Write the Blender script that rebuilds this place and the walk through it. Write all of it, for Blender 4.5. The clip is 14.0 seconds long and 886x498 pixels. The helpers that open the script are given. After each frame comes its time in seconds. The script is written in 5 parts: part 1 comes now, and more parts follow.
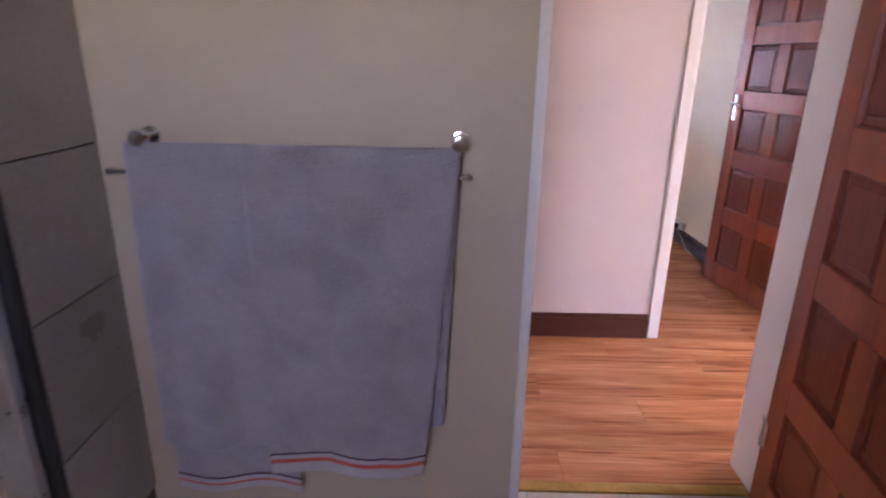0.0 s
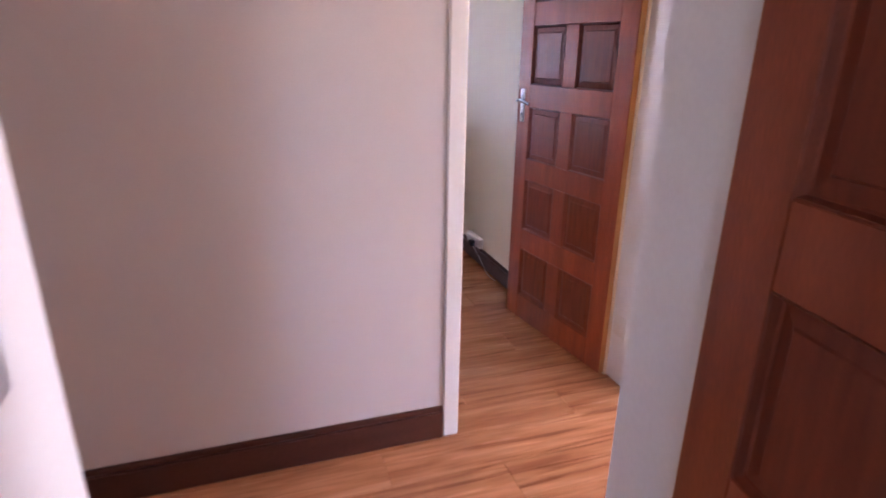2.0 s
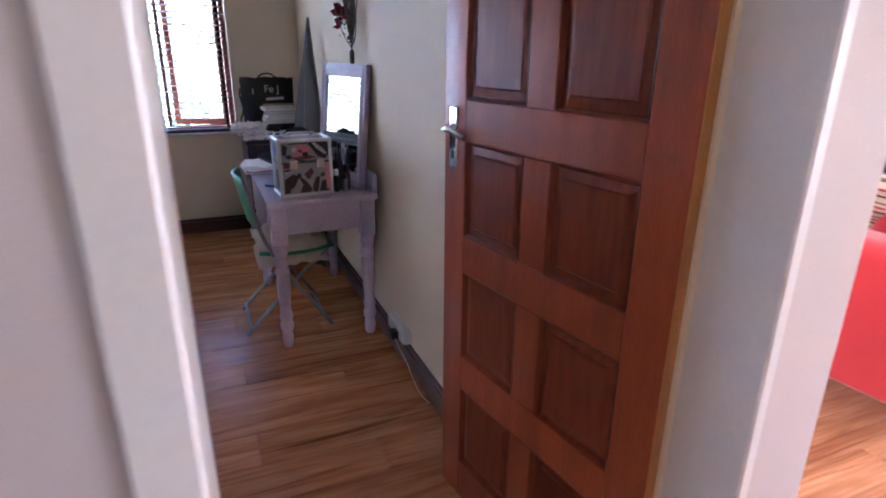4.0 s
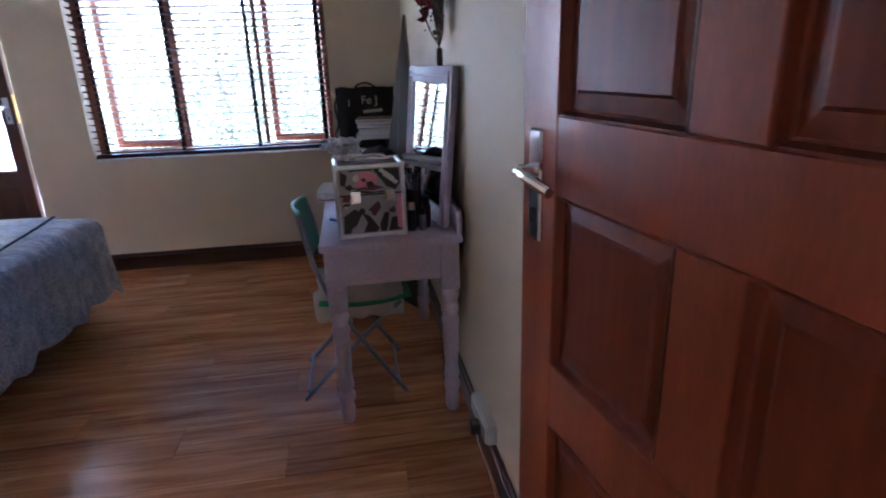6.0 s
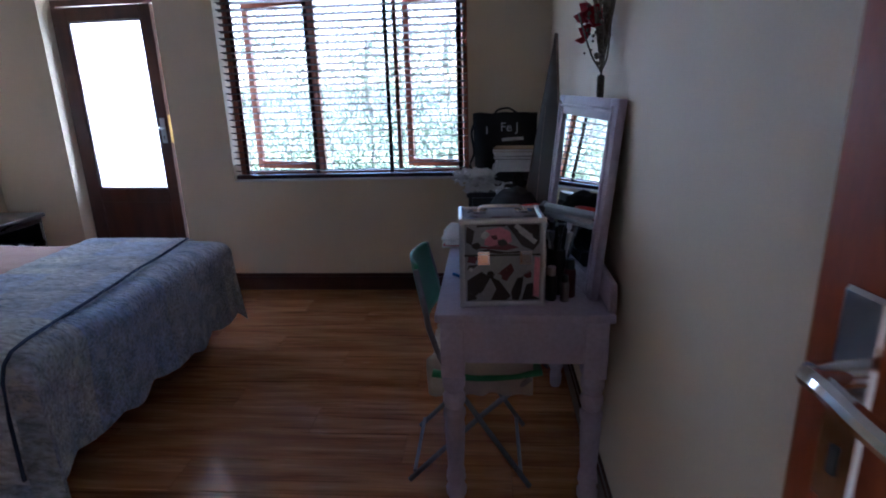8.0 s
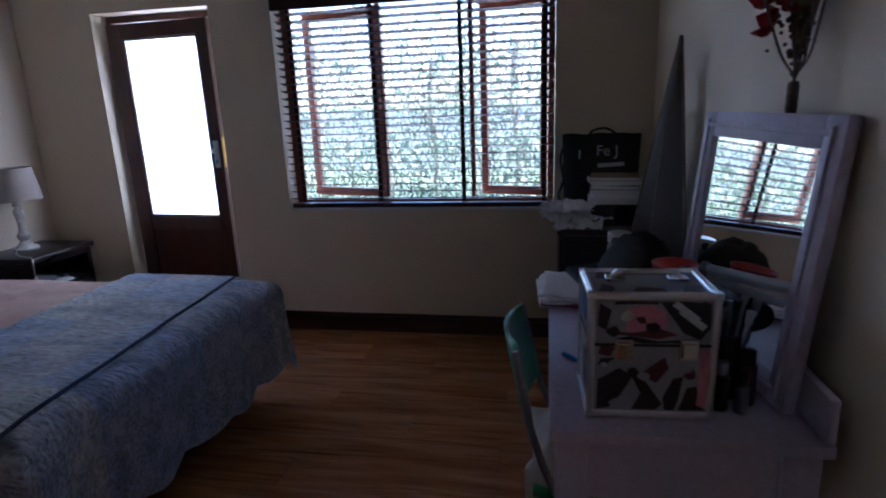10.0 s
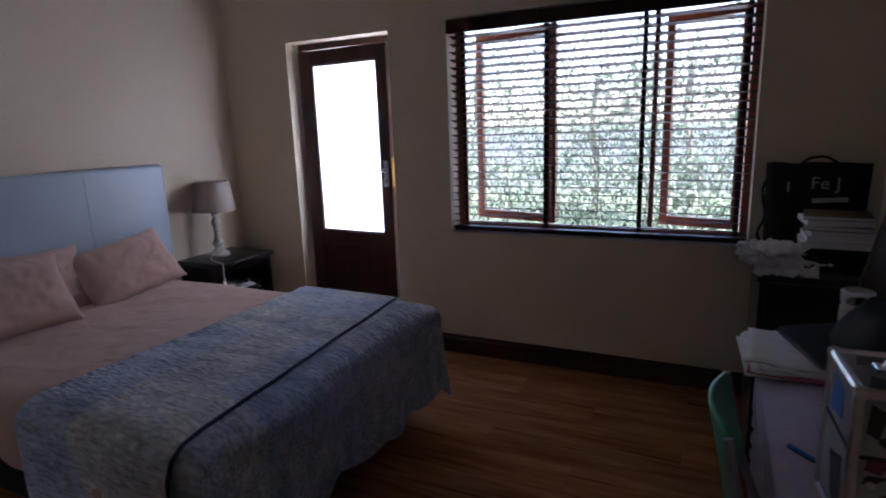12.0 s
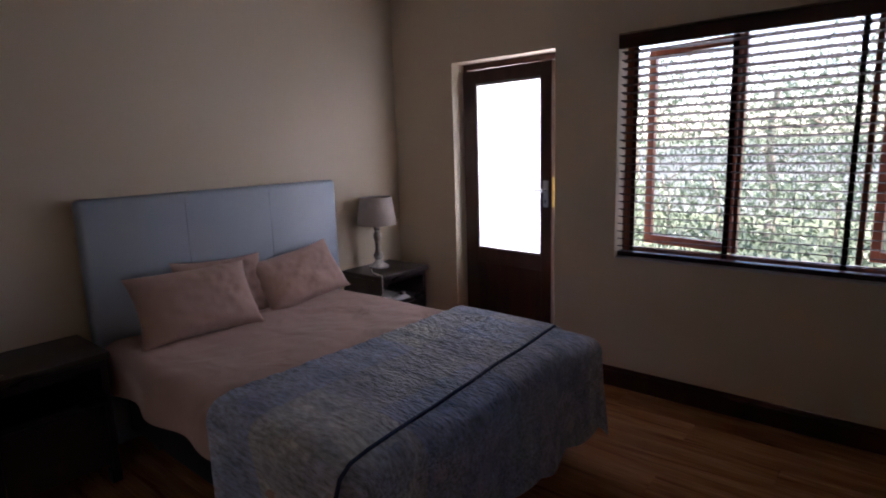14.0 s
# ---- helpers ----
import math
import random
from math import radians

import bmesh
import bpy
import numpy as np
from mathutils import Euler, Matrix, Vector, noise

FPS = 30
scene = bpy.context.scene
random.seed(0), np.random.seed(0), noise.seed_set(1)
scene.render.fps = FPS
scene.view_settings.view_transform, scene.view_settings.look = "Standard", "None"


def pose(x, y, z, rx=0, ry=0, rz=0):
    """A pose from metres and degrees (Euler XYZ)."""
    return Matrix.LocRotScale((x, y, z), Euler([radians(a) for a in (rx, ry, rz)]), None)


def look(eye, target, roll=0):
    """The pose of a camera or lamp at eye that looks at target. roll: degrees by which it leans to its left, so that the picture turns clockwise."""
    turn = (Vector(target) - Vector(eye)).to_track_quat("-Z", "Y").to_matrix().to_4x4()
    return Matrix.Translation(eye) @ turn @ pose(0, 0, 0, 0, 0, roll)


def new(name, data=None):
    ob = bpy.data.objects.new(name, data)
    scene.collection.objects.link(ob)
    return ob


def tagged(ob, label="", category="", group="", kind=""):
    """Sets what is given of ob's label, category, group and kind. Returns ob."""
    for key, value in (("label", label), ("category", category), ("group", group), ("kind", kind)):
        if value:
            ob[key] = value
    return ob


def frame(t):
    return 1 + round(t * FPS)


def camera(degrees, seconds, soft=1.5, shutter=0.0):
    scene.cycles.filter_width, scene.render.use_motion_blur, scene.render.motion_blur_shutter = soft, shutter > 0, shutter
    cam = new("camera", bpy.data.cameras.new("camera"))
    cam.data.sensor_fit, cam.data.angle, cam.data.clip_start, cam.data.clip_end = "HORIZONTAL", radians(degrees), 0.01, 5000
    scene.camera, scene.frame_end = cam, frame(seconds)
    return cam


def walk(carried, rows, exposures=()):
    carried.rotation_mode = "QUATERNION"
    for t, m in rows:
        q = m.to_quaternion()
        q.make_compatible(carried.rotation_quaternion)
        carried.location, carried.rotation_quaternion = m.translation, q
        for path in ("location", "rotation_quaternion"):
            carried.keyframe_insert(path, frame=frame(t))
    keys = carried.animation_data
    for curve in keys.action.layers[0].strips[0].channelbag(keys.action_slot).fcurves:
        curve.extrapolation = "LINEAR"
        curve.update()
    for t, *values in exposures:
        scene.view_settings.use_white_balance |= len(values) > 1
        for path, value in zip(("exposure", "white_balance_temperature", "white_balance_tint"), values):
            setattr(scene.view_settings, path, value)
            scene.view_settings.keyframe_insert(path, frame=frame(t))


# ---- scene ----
cam = camera(76.1, 14.0, soft=1.9, shutter=0.4)
PATH = [
    (0, (0.121, -0.198, 1.457), (0.105, 1.701, 0.83), 1.0),
    (0.5, (0.244, -0.013, 1.478), (0.375, 1.879, 0.843), 0.7),
    (1, (0.351, 0.231, 1.475), (0.627, 2.106, 0.835), 0.6),
    (1.5, (0.479, 0.562, 1.494), (0.93, 2.396, 0.834), 0.9),
    (2, (0.626, 0.886, 1.461), (1.233, 2.675, 0.805), 0.9),
    (2.5, (0.787, 1.201, 1.458), (1.44, 2.976, 0.807), 1.0),
    (3, (0.97, 1.541, 1.44), (1.679, 3.292, 0.785), 1.1),
    (3.2, (1.046, 1.694, 1.459), (1.799, 3.424, 0.796), 0.9),
    (5.3, (1.677, 2.662, 1.364), (2.219, 4.481, 0.736), -1.5),
    (5.5, (1.693, 2.71, 1.369), (2.166, 4.549, 0.74), -1.6),
    (6, (1.725, 2.847, 1.386), (2.017, 4.724, 0.76), -1.8),
    (6.5, (1.757, 2.968, 1.397), (1.858, 4.867, 0.779), -1.8),
    (7, (1.769, 3.058, 1.422), (1.704, 4.963, 0.815), -1.9),
    (7.2, (1.77, 3.091, 1.432), (1.672, 4.996, 0.833), -1.7),
    (9.3, (1.636, 3.636, 1.424), (1.401, 5.555, 0.908), -2.3),
    (9.5, (1.618, 3.678, 1.416), (1.358, 5.594, 0.905), -2.2),
    (10, (1.573, 3.788, 1.42), (1.212, 5.692, 0.925), -2.2),
    (10.5, (1.531, 3.845, 1.434), (1.051, 5.727, 0.957), -2.1),
    (11, (1.491, 3.884, 1.442), (0.883, 5.733, 0.985), -2.1),
    (11.5, (1.475, 3.926, 1.432), (0.733, 5.732, 0.999), -2.0),
    (12, (1.447, 3.92, 1.45), (0.592, 5.679, 1.03), -2.0),
    (12.5, (1.386, 3.896, 1.464), (0.437, 5.609, 1.06), -1.9),
    (13, (1.337, 3.893, 1.469), (0.288, 5.553, 1.087), -1.9),
    (13.5, (1.328, 3.932, 1.484), (0.161, 5.513, 1.115), -1.8),
    (14, (1.319, 3.94, 1.49), (0.048, 5.441, 1.13), -1.8),
]
EXPOSURES = [
    (0.0, 5.65, 6000, 37),
    (1.2, 5.55, 6000, 38),
    (2.0, 5.45, 5850, 36),
    (3.0, 5.2, 5300, 27),
    (5.3, 4.8, 5550, 24),
    (6.5, 4.4, 5200, 20),
    (7.2, 4.15, 5150, 19),
    (9.5, 3.12, 5100, 21),
    (11.0, 2.93, 5350, 23),
    (14.0, 2.72, 6480, 30),
]
walk(cam, [(t, look(eye, target, roll)) for t, eye, target, roll in PATH], EXPOSURES)

# ---- world and light ----
world = bpy.data.worlds.new("world")
scene.world = world
world.use_nodes = True
wn = world.node_tree
sky = wn.nodes.new("ShaderNodeTexSky")
sky.sky_type, sky.sun_disc = "NISHITA", False
sky.sun_elevation, sky.sun_rotation = radians(66), radians(95)
wn.links.new(sky.outputs[0], wn.nodes["Background"].inputs[0])
wn.nodes["Background"].inputs[1].default_value = 0.15

sun = new("sun", bpy.data.lights.new("sun", "SUN"))
sun.data.energy, sun.data.angle, sun.data.color = 5.0, radians(0.5), (1.0, 0.95, 0.88)
sun.matrix_basis = look((5.4, -0.45, 12.2), (0, 0, 0))


def opening_lamp(name, eye, target, w, h, energy, color):
    """The sky's light in a window's opening."""
    lamp = new(name, bpy.data.lights.new(name, "AREA"))
    lamp.data.shape, lamp.data.size, lamp.data.size_y = "RECTANGLE", w, h
    lamp.data.energy, lamp.data.color = energy, color
    lamp.matrix_basis = look(eye, target)
    return lamp


opening_lamp("lounge_south_light", (6.4, -0.78, 1.05), (5.6, 2, 1.0), 1.5, 2.0, 1.6, (1.0, 0.96, 0.98))
opening_lamp("lounge_east_light", (7.91, 3.1, 1.15), (2.5, 2.3, 0.4), 1.5, 1.9, 8.5, (1.0, 0.96, 0.99))
opening_lamp("lounge_north_light", (5.4, 7.14, 1.1), (5.0, 3, 0.8), 1.9, 1.9, 4.2, (1.0, 0.98, 0.98))
opening_lamp("bathroom_window_light", (-0.35, -1.78, 1.77), (-0.3, 1, 1.2), 0.5, 0.4, 0.25, (1.0, 0.97, 0.92))
opening_lamp("garden_door_light", (-0.83, 7.50, 1.30), (-0.83, 3, 1.1), 0.72, 1.3, 2.2, (0.95, 0.98, 1.0))


# ---- materials ----
def nodes_of(m):
    return m.node_tree.nodes, m.node_tree.links


def surface(name, c1, c2, scale=4.0, rough=0.6, metal=0.0, bump=0.1, fine=120.0, stretch=(1, 1, 1), grain=0.12,
            rough_var=0.1, sheen=0.0, coat=0.0, random=0.0, depth=0.004, spec=0.5, crease=0.0):
    """Two-scale procedural surface: broad tone from c1 to c2, fine grain in tone, gloss and relief."""
    m = bpy.data.materials.new(name)
    m.use_nodes = True
    n, l = nodes_of(m)
    bs = n["Principled BSDF"]
    tc = n.new("ShaderNodeTexCoord")
    mp = n.new("ShaderNodeMapping")
    mp.inputs["Scale"].default_value = stretch
    l.new(tc.outputs["Object"], mp.inputs[0])
    src = mp.outputs[0]
    if random:
        info = n.new("ShaderNodeObjectInfo")
        add = n.new("ShaderNodeVectorMath")
        add.operation = "MULTIPLY_ADD"
        l.new(info.outputs["Random"], add.inputs[0])
        add.inputs[1].default_value = (37.0, 17.0, 9.0)
        l.new(src, add.inputs[2])
        src = add.outputs[0]
    n1 = n.new("ShaderNodeTexNoise")
    n1.inputs["Scale"].default_value, n1.inputs["Detail"].default_value = scale, 5
    l.new(src, n1.inputs["Vector"])
    n2 = n.new("ShaderNodeTexNoise")
    n2.inputs["Scale"].default_value, n2.inputs["Detail"].default_value = fine, 3
    l.new(src, n2.inputs["Vector"])
    ramp = n.new("ShaderNodeValToRGB")
    ramp.color_ramp.elements[0].position, ramp.color_ramp.elements[1].position = 0.32, 0.68
    ramp.color_ramp.elements[0].color, ramp.color_ramp.elements[1].color = (*c1, 1), (*c2, 1)
    l.new(n1.outputs[0], ramp.inputs[0])
    hsv = n.new("ShaderNodeHueSaturation")
    rng = n.new("ShaderNodeMapRange")
    rng.inputs["To Min"].default_value, rng.inputs["To Max"].default_value = 1 - grain, 1 + grain
    rng.inputs["From Min"].default_value, rng.inputs["From Max"].default_value = 0.3, 0.7
    l.new(n2.outputs[0], rng.inputs[0])
    l.new(rng.outputs[0], hsv.inputs["Value"])
    l.new(ramp.outputs[0], hsv.inputs["Color"])
    out = hsv.outputs[0]
    if random:
        hsv2 = n.new("ShaderNodeHueSaturation")
        r2 = n.new("ShaderNodeMapRange")
        r2.inputs["To Min"].default_value, r2.inputs["To Max"].default_value = 1 - random, 1 + random
        l.new(info.outputs["Random"], r2.inputs[0])
        l.new(r2.outputs[0], hsv2.inputs["Value"])
        l.new(out, hsv2.inputs["Color"])
        out = hsv2.outputs[0]
    l.new(out, bs.inputs["Base Color"])
    rr = n.new("ShaderNodeMapRange")
    rr.inputs["To Min"].default_value, rr.inputs["To Max"].default_value = max(0.02, rough - rough_var), min(1, rough + rough_var)
    l.new(n1.outputs[0], rr.inputs[0])
    l.new(rr.outputs[0], bs.inputs["Roughness"])
    bs.inputs["Metallic"].default_value = metal
    bs.inputs["Sheen Weight"].default_value = sheen
    bs.inputs["Coat Weight"].default_value = coat
    bs.inputs["Specular IOR Level"].default_value = spec
    if bump:
        bp = n.new("ShaderNodeBump")
        bp.inputs["Strength"].default_value, bp.inputs["Distance"].default_value = bump, depth
        l.new(n2.outputs[0], bp.inputs["Height"])
        l.new(bp.outputs[0], bs.inputs["Normal"])
    if crease:
        n3 = n.new("ShaderNodeTexNoise")
        n3.inputs["Scale"].default_value, n3.inputs["Detail"].default_value, n3.inputs["Distortion"].default_value = 4.2, 2.0, 0.8
        l.new(src, n3.inputs["Vector"])
        b3 = n.new("ShaderNodeBump")
        b3.inputs["Strength"].default_value, b3.inputs["Distance"].default_value = 1.0, crease
        l.new(n3.outputs[0], b3.inputs["Height"])
        l.new(bp.outputs[0], b3.inputs["Normal"])
        l.new(b3.outputs[0], bs.inputs["Normal"])
    return m


PAINT = surface("cream_wall_paint", (0.70, 0.585, 0.43), (0.745, 0.63, 0.47), 1.3, 0.62, fine=260, grain=0.025, bump=0.12, depth=0.002)
PAINT_HALL = surface("pale_hall_paint", (0.565, 0.50, 0.475), (0.605, 0.535, 0.51), 1.5, 0.6, fine=240, grain=0.03, bump=0.12, depth=0.002)
PAINT_LOUNGE = surface("ivory_wall_paint", (0.74, 0.68, 0.58), (0.78, 0.72, 0.62), 1.5, 0.6, fine=240, grain=0.02, bump=0.1, depth=0.002)
PAINT_BATH = surface("beige_bathroom_paint", (0.46, 0.38, 0.27), (0.50, 0.42, 0.30), 1.2, 0.55, fine=240, grain=0.03, bump=0.12, depth=0.002)
CEIL = surface("white_ceiling_paint", (0.72, 0.71, 0.68), (0.76, 0.75, 0.72), 1.0, 0.8, fine=200, grain=0.02)
FRAME_WHITE = surface("white_gloss_enamel", (0.70, 0.68, 0.65), (0.73, 0.71, 0.68), 3, 0.35, fine=90, grain=0.02, bump=0.02)
CONCRETE = surface("screed", (0.3, 0.29, 0.27), (0.4, 0.38, 0.36), 3, 0.8)
BASE = surface("dark_stained_skirting", (0.055, 0.018, 0.013), (0.085, 0.028, 0.018), 2, 0.32, stretch=(1, 1, 6), fine=60, grain=0.25, bump=0.06)
MAHOGANY = surface("red_brown_door_timber", (0.20, 0.038, 0.012), (0.31, 0.066, 0.021), 2.2, 0.36, stretch=(7, 7, 0.9), fine=55, grain=0.14, spec=0.4,
                   bump=0.06, coat=0.12, depth=0.002, random=0.10)
# Same timber as stiles and rails, darkened to put recess shade into its colour.
MAHOGANY_SHADED = surface("shaded_door_panel_timber", (0.13, 0.025, 0.010), (0.19, 0.040, 0.015), 2.0, 0.34, stretch=(7, 7, 0.9), fine=55, grain=0.12, spec=0.3,
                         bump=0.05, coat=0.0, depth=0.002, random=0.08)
EDGE_WOOD = surface("raw_door_edge", (0.36, 0.15, 0.04), (0.50, 0.24, 0.07), 3, 0.45, stretch=(6, 6, 0.8), grain=0.2)
WINDOW_WOOD = surface("meranti_window_timber", (0.20, 0.05, 0.025), (0.30, 0.09, 0.04), 3, 0.35, stretch=(6, 6, 1), grain=0.2)
GDOOR = surface("dark_exterior_door_timber", (0.050, 0.016, 0.012), (0.085, 0.028, 0.018), 2.5, 0.35, stretch=(6, 6, 1), grain=0.2)
SLAT = surface("mahogany_blind_slat", (0.040, 0.014, 0.013), (0.062, 0.022, 0.019), 2, 0.42, stretch=(1, 8, 8), fine=40, grain=0.18, random=0.15, spec=0.3)
TAPE = surface("dark_ladder_tape", (0.030, 0.010, 0.010), (0.050, 0.018, 0.016), 20, 0.9, fine=400, grain=0.2)
CHROME = surface("polished_chrome", (0.75, 0.76, 0.78), (0.82, 0.83, 0.85), 6, 0.12, 1.0, bump=0.0, grain=0.03, rough_var=0.05)
STEEL = surface("brushed_steel", (0.55, 0.55, 0.56), (0.66, 0.66, 0.67), 8, 0.3, 1.0, bump=0.03, grain=0.06)
BRASS = surface("tarnished_brass", (0.48, 0.33, 0.10), (0.6, 0.43, 0.16), 9, 0.35, 1.0, grain=0.1)
ALU = surface("case_aluminium", (0.62, 0.62, 0.64), (0.72, 0.72, 0.74), 9, 0.32, 1.0, bump=0.04, grain=0.05)
BLACK = surface("black_plastic", (0.012, 0.012, 0.014), (0.022, 0.022, 0.025), 9, 0.42, grain=0.1)
WHITE_PL = surface("white_plastic", (0.68, 0.68, 0.66), (0.74, 0.74, 0.72), 9, 0.4, grain=0.03)
TILE_GREY = surface("grey_stone_tile", (0.30, 0.275, 0.25), (0.40, 0.365, 0.335), 2.6, 0.32, fine=70, grain=0.07, bump=0.05, random=0.05)
TILE_CREAM = surface("cream_glazed_tile", (0.58, 0.50, 0.42), (0.66, 0.58, 0.50), 2.5, 0.25, fine=70, grain=0.04, bump=0.03, random=0.04)
TILE_FLOOR = surface("pale_floor_tile", (0.50, 0.46, 0.42), (0.60, 0.56, 0.51), 3.0, 0.35, fine=60, grain=0.06, bump=0.04, random=0.05)
GROUT = surface("dark_grout", (0.085, 0.075, 0.07), (0.13, 0.115, 0.105), 9, 0.9)
TERRY = surface("grey_terry_cloth", (0.305, 0.275, 0.285), (0.385, 0.35, 0.36), 7, 0.95, fine=420, grain=0.28, bump=0.9, depth=0.006, sheen=0.4, crease=0.03)
TERRY_PALE = surface("pale_terry_band", (0.46, 0.42, 0.43), (0.54, 0.50, 0.51), 7, 0.95, fine=420, grain=0.2, bump=0.8, depth=0.005, sheen=0.3)
STRIPE_RED = surface("coral_woven_stripe", (0.52, 0.10, 0.075), (0.60, 0.15, 0.10), 9, 0.9, fine=400, grain=0.2)
STRIPE_DARK = surface("plum_woven_stripe", (0.055, 0.025, 0.045), (0.09, 0.04, 0.07), 9, 0.9, fine=400, grain=0.2)
SOFA_RED = surface("red_suede", (0.50, 0.011, 0.020), (0.60, 0.020, 0.030), 3.5, 0.85, fine=190, grain=0.08, bump=0.15, sheen=0.7)
LINEN_PEACH = surface("peach_cotton", (0.485, 0.315, 0.26), (0.56, 0.375, 0.31), 4, 0.9, fine=520, grain=0.06, bump=0.25, depth=0.002, sheen=0.2, crease=0.022)
HEAD_VINYL = surface("pale_blue_headboard_vinyl", (0.36, 0.43, 0.50), (0.42, 0.49, 0.56), 2, 0.38, fine=320, grain=0.04, bump=0.15, depth=0.002)
LILAC = surface("worn_lilac_paint", (0.42, 0.36, 0.47), (0.52, 0.455, 0.57), 5, 0.45, fine=70, grain=0.08, bump=0.1)
BED_BASE = surface("dark_bed_base_cloth", (0.018, 0.014, 0.016), (0.035, 0.028, 0.03), 9, 0.9, fine=300, grain=0.2)
NIGHT = surface("black_brown_lacquer", (0.014, 0.010, 0.010), (0.026, 0.018, 0.016), 3, 0.3, fine=60, grain=0.2, coat=0.2)
LIMED = surface("limed_turned_wood", (0.44, 0.39, 0.34), (0.66, 0.61, 0.55), 22, 0.7, stretch=(1, 1, 0.4), fine=90, grain=0.2, bump=0.2)
SHADE = surface("taupe_lampshade_linen", (0.40, 0.335, 0.285), (0.46, 0.39, 0.335), 12, 0.95, fine=500, grain=0.12, bump=0.3, depth=0.002)
PAPER = surface("white_paper", (0.80, 0.80, 0.82), (0.86, 0.86, 0.87), 14, 0.85, fine=60, grain=0.04, random=0.06)
PAPER_PINK = surface("pink_folder_card", (0.50, 0.10, 0.14), (0.58, 0.15, 0.19), 9, 0.7)
GREEN_PL = surface("green_chair_plastic", (0.020, 0.23, 0.10), (0.035, 0.30, 0.14), 6, 0.38, fine=180, grain=0.06)
TUBE = surface("grey_steel_tube", (0.20, 0.20, 0.22), (0.30, 0.30, 0.32), 9, 0.35, 0.9)
BEIGE_CLOTH = surface("beige_cotton_garment", (0.42, 0.36, 0.31), (0.55, 0.49, 0.43), 6, 0.95, fine=300, grain=0.12, bump=0.3)
BAG = surface("black_canvas", (0.010, 0.010, 0.012), (0.020, 0.020, 0.023), 9, 0.8, fine=380, grain=0.25, bump=0.3)
BOARD = surface("taupe_board_cover", (0.045, 0.036, 0.028), (0.065, 0.053, 0.042), 4, 0.8, fine=160, grain=0.08, bump=0.15)
PETAL = surface("dried_red_petal", (0.26, 0.012, 0.022), (0.40, 0.030, 0.040), 30, 0.75, grain=0.2)
TWIG = surface("dried_twig", (0.14, 0.10, 0.08), (0.24, 0.19, 0.15), 30, 0.85, grain=0.2)
PINK = surface("pink_sticker", (0.62, 0.20, 0.28), (0.70, 0.27, 0.35), 9, 0.4)
STICK_BLACK = surface("black_sticker", (0.014, 0.012, 0.016), (0.035, 0.022, 0.030), 14, 0.35)
STICK_WINE = surface("wine_sticker", (0.09, 0.015, 0.03), (0.14, 0.03, 0.05), 14, 0.35)
CASE_SKIN = surface("silver_grey_case_panel", (0.27, 0.27, 0.295), (0.38, 0.375, 0.40), 7, 0.45, 0.0, fine=120, grain=0.06)
PALE_BLUE = surface("pale_blue_plastic", (0.36, 0.43, 0.50), (0.44, 0.51, 0.58), 9, 0.35, fine=120, grain=0.05)
RED_PL = surface("red_plastic", (0.55, 0.03, 0.03), (0.65, 0.05, 0.04), 9, 0.35)
BLUE_PL = surface("blue_plastic", (0.02, 0.13, 0.42), (0.03, 0.18, 0.52), 9, 0.35)
TV_UNIT = surface("charcoal_tv_unit_lacquer", (0.035, 0.035, 0.055), (0.055, 0.055, 0.08), 3, 0.4, fine=60, grain=0.12)
SCREEN = surface("dark_tv_screen", (0.02, 0.03, 0.04), (0.03, 0.04, 0.05), 2, 0.08, bump=0, grain=0.02)
LEAF = surface("garden_leaf", (0.085, 0.125, 0.075), (0.155, 0.20, 0.12), 1.2, 0.5, fine=9, grain=0.4)
BARK = surface("tree_bark", (0.20, 0.17, 0.13), (0.30, 0.26, 0.21), 8, 0.9, fine=40, grain=0.3, bump=0.6, depth=0.01)
LAWN = surface("garden_ground", (0.05, 0.075, 0.035), (0.10, 0.12, 0.075), 0.8, 0.9, fine=30, grain=0.3, bump=0.5)
TERRACE = surface("pale_terrace_paving", (0.24, 0.24, 0.25), (0.31, 0.31, 0.32), 2, 0.7, fine=60, grain=0.08)
OUTWALL = surface("white_garden_wall", (0.62, 0.60, 0.56), (0.70, 0.68, 0.64), 2, 0.8, fine=80, grain=0.06)
SOCK = surface("cream_socket_plastic", (0.62, 0.60, 0.55), (0.70, 0.68, 0.63), 9, 0.4, grain=0.03)
LABEL_GREY = surface("pale_printed_mark", (0.52, 0.52, 0.52), (0.60, 0.60, 0.60), 30, 0.6)
BOOK_TAN = surface("tan_book_cover", (0.25, 0.16, 0.08), (0.33, 0.22, 0.12), 9, 0.6)
JAR = surface("smoky_jar", (0.30, 0.28, 0.27), (0.40, 0.38, 0.37), 9, 0.2)


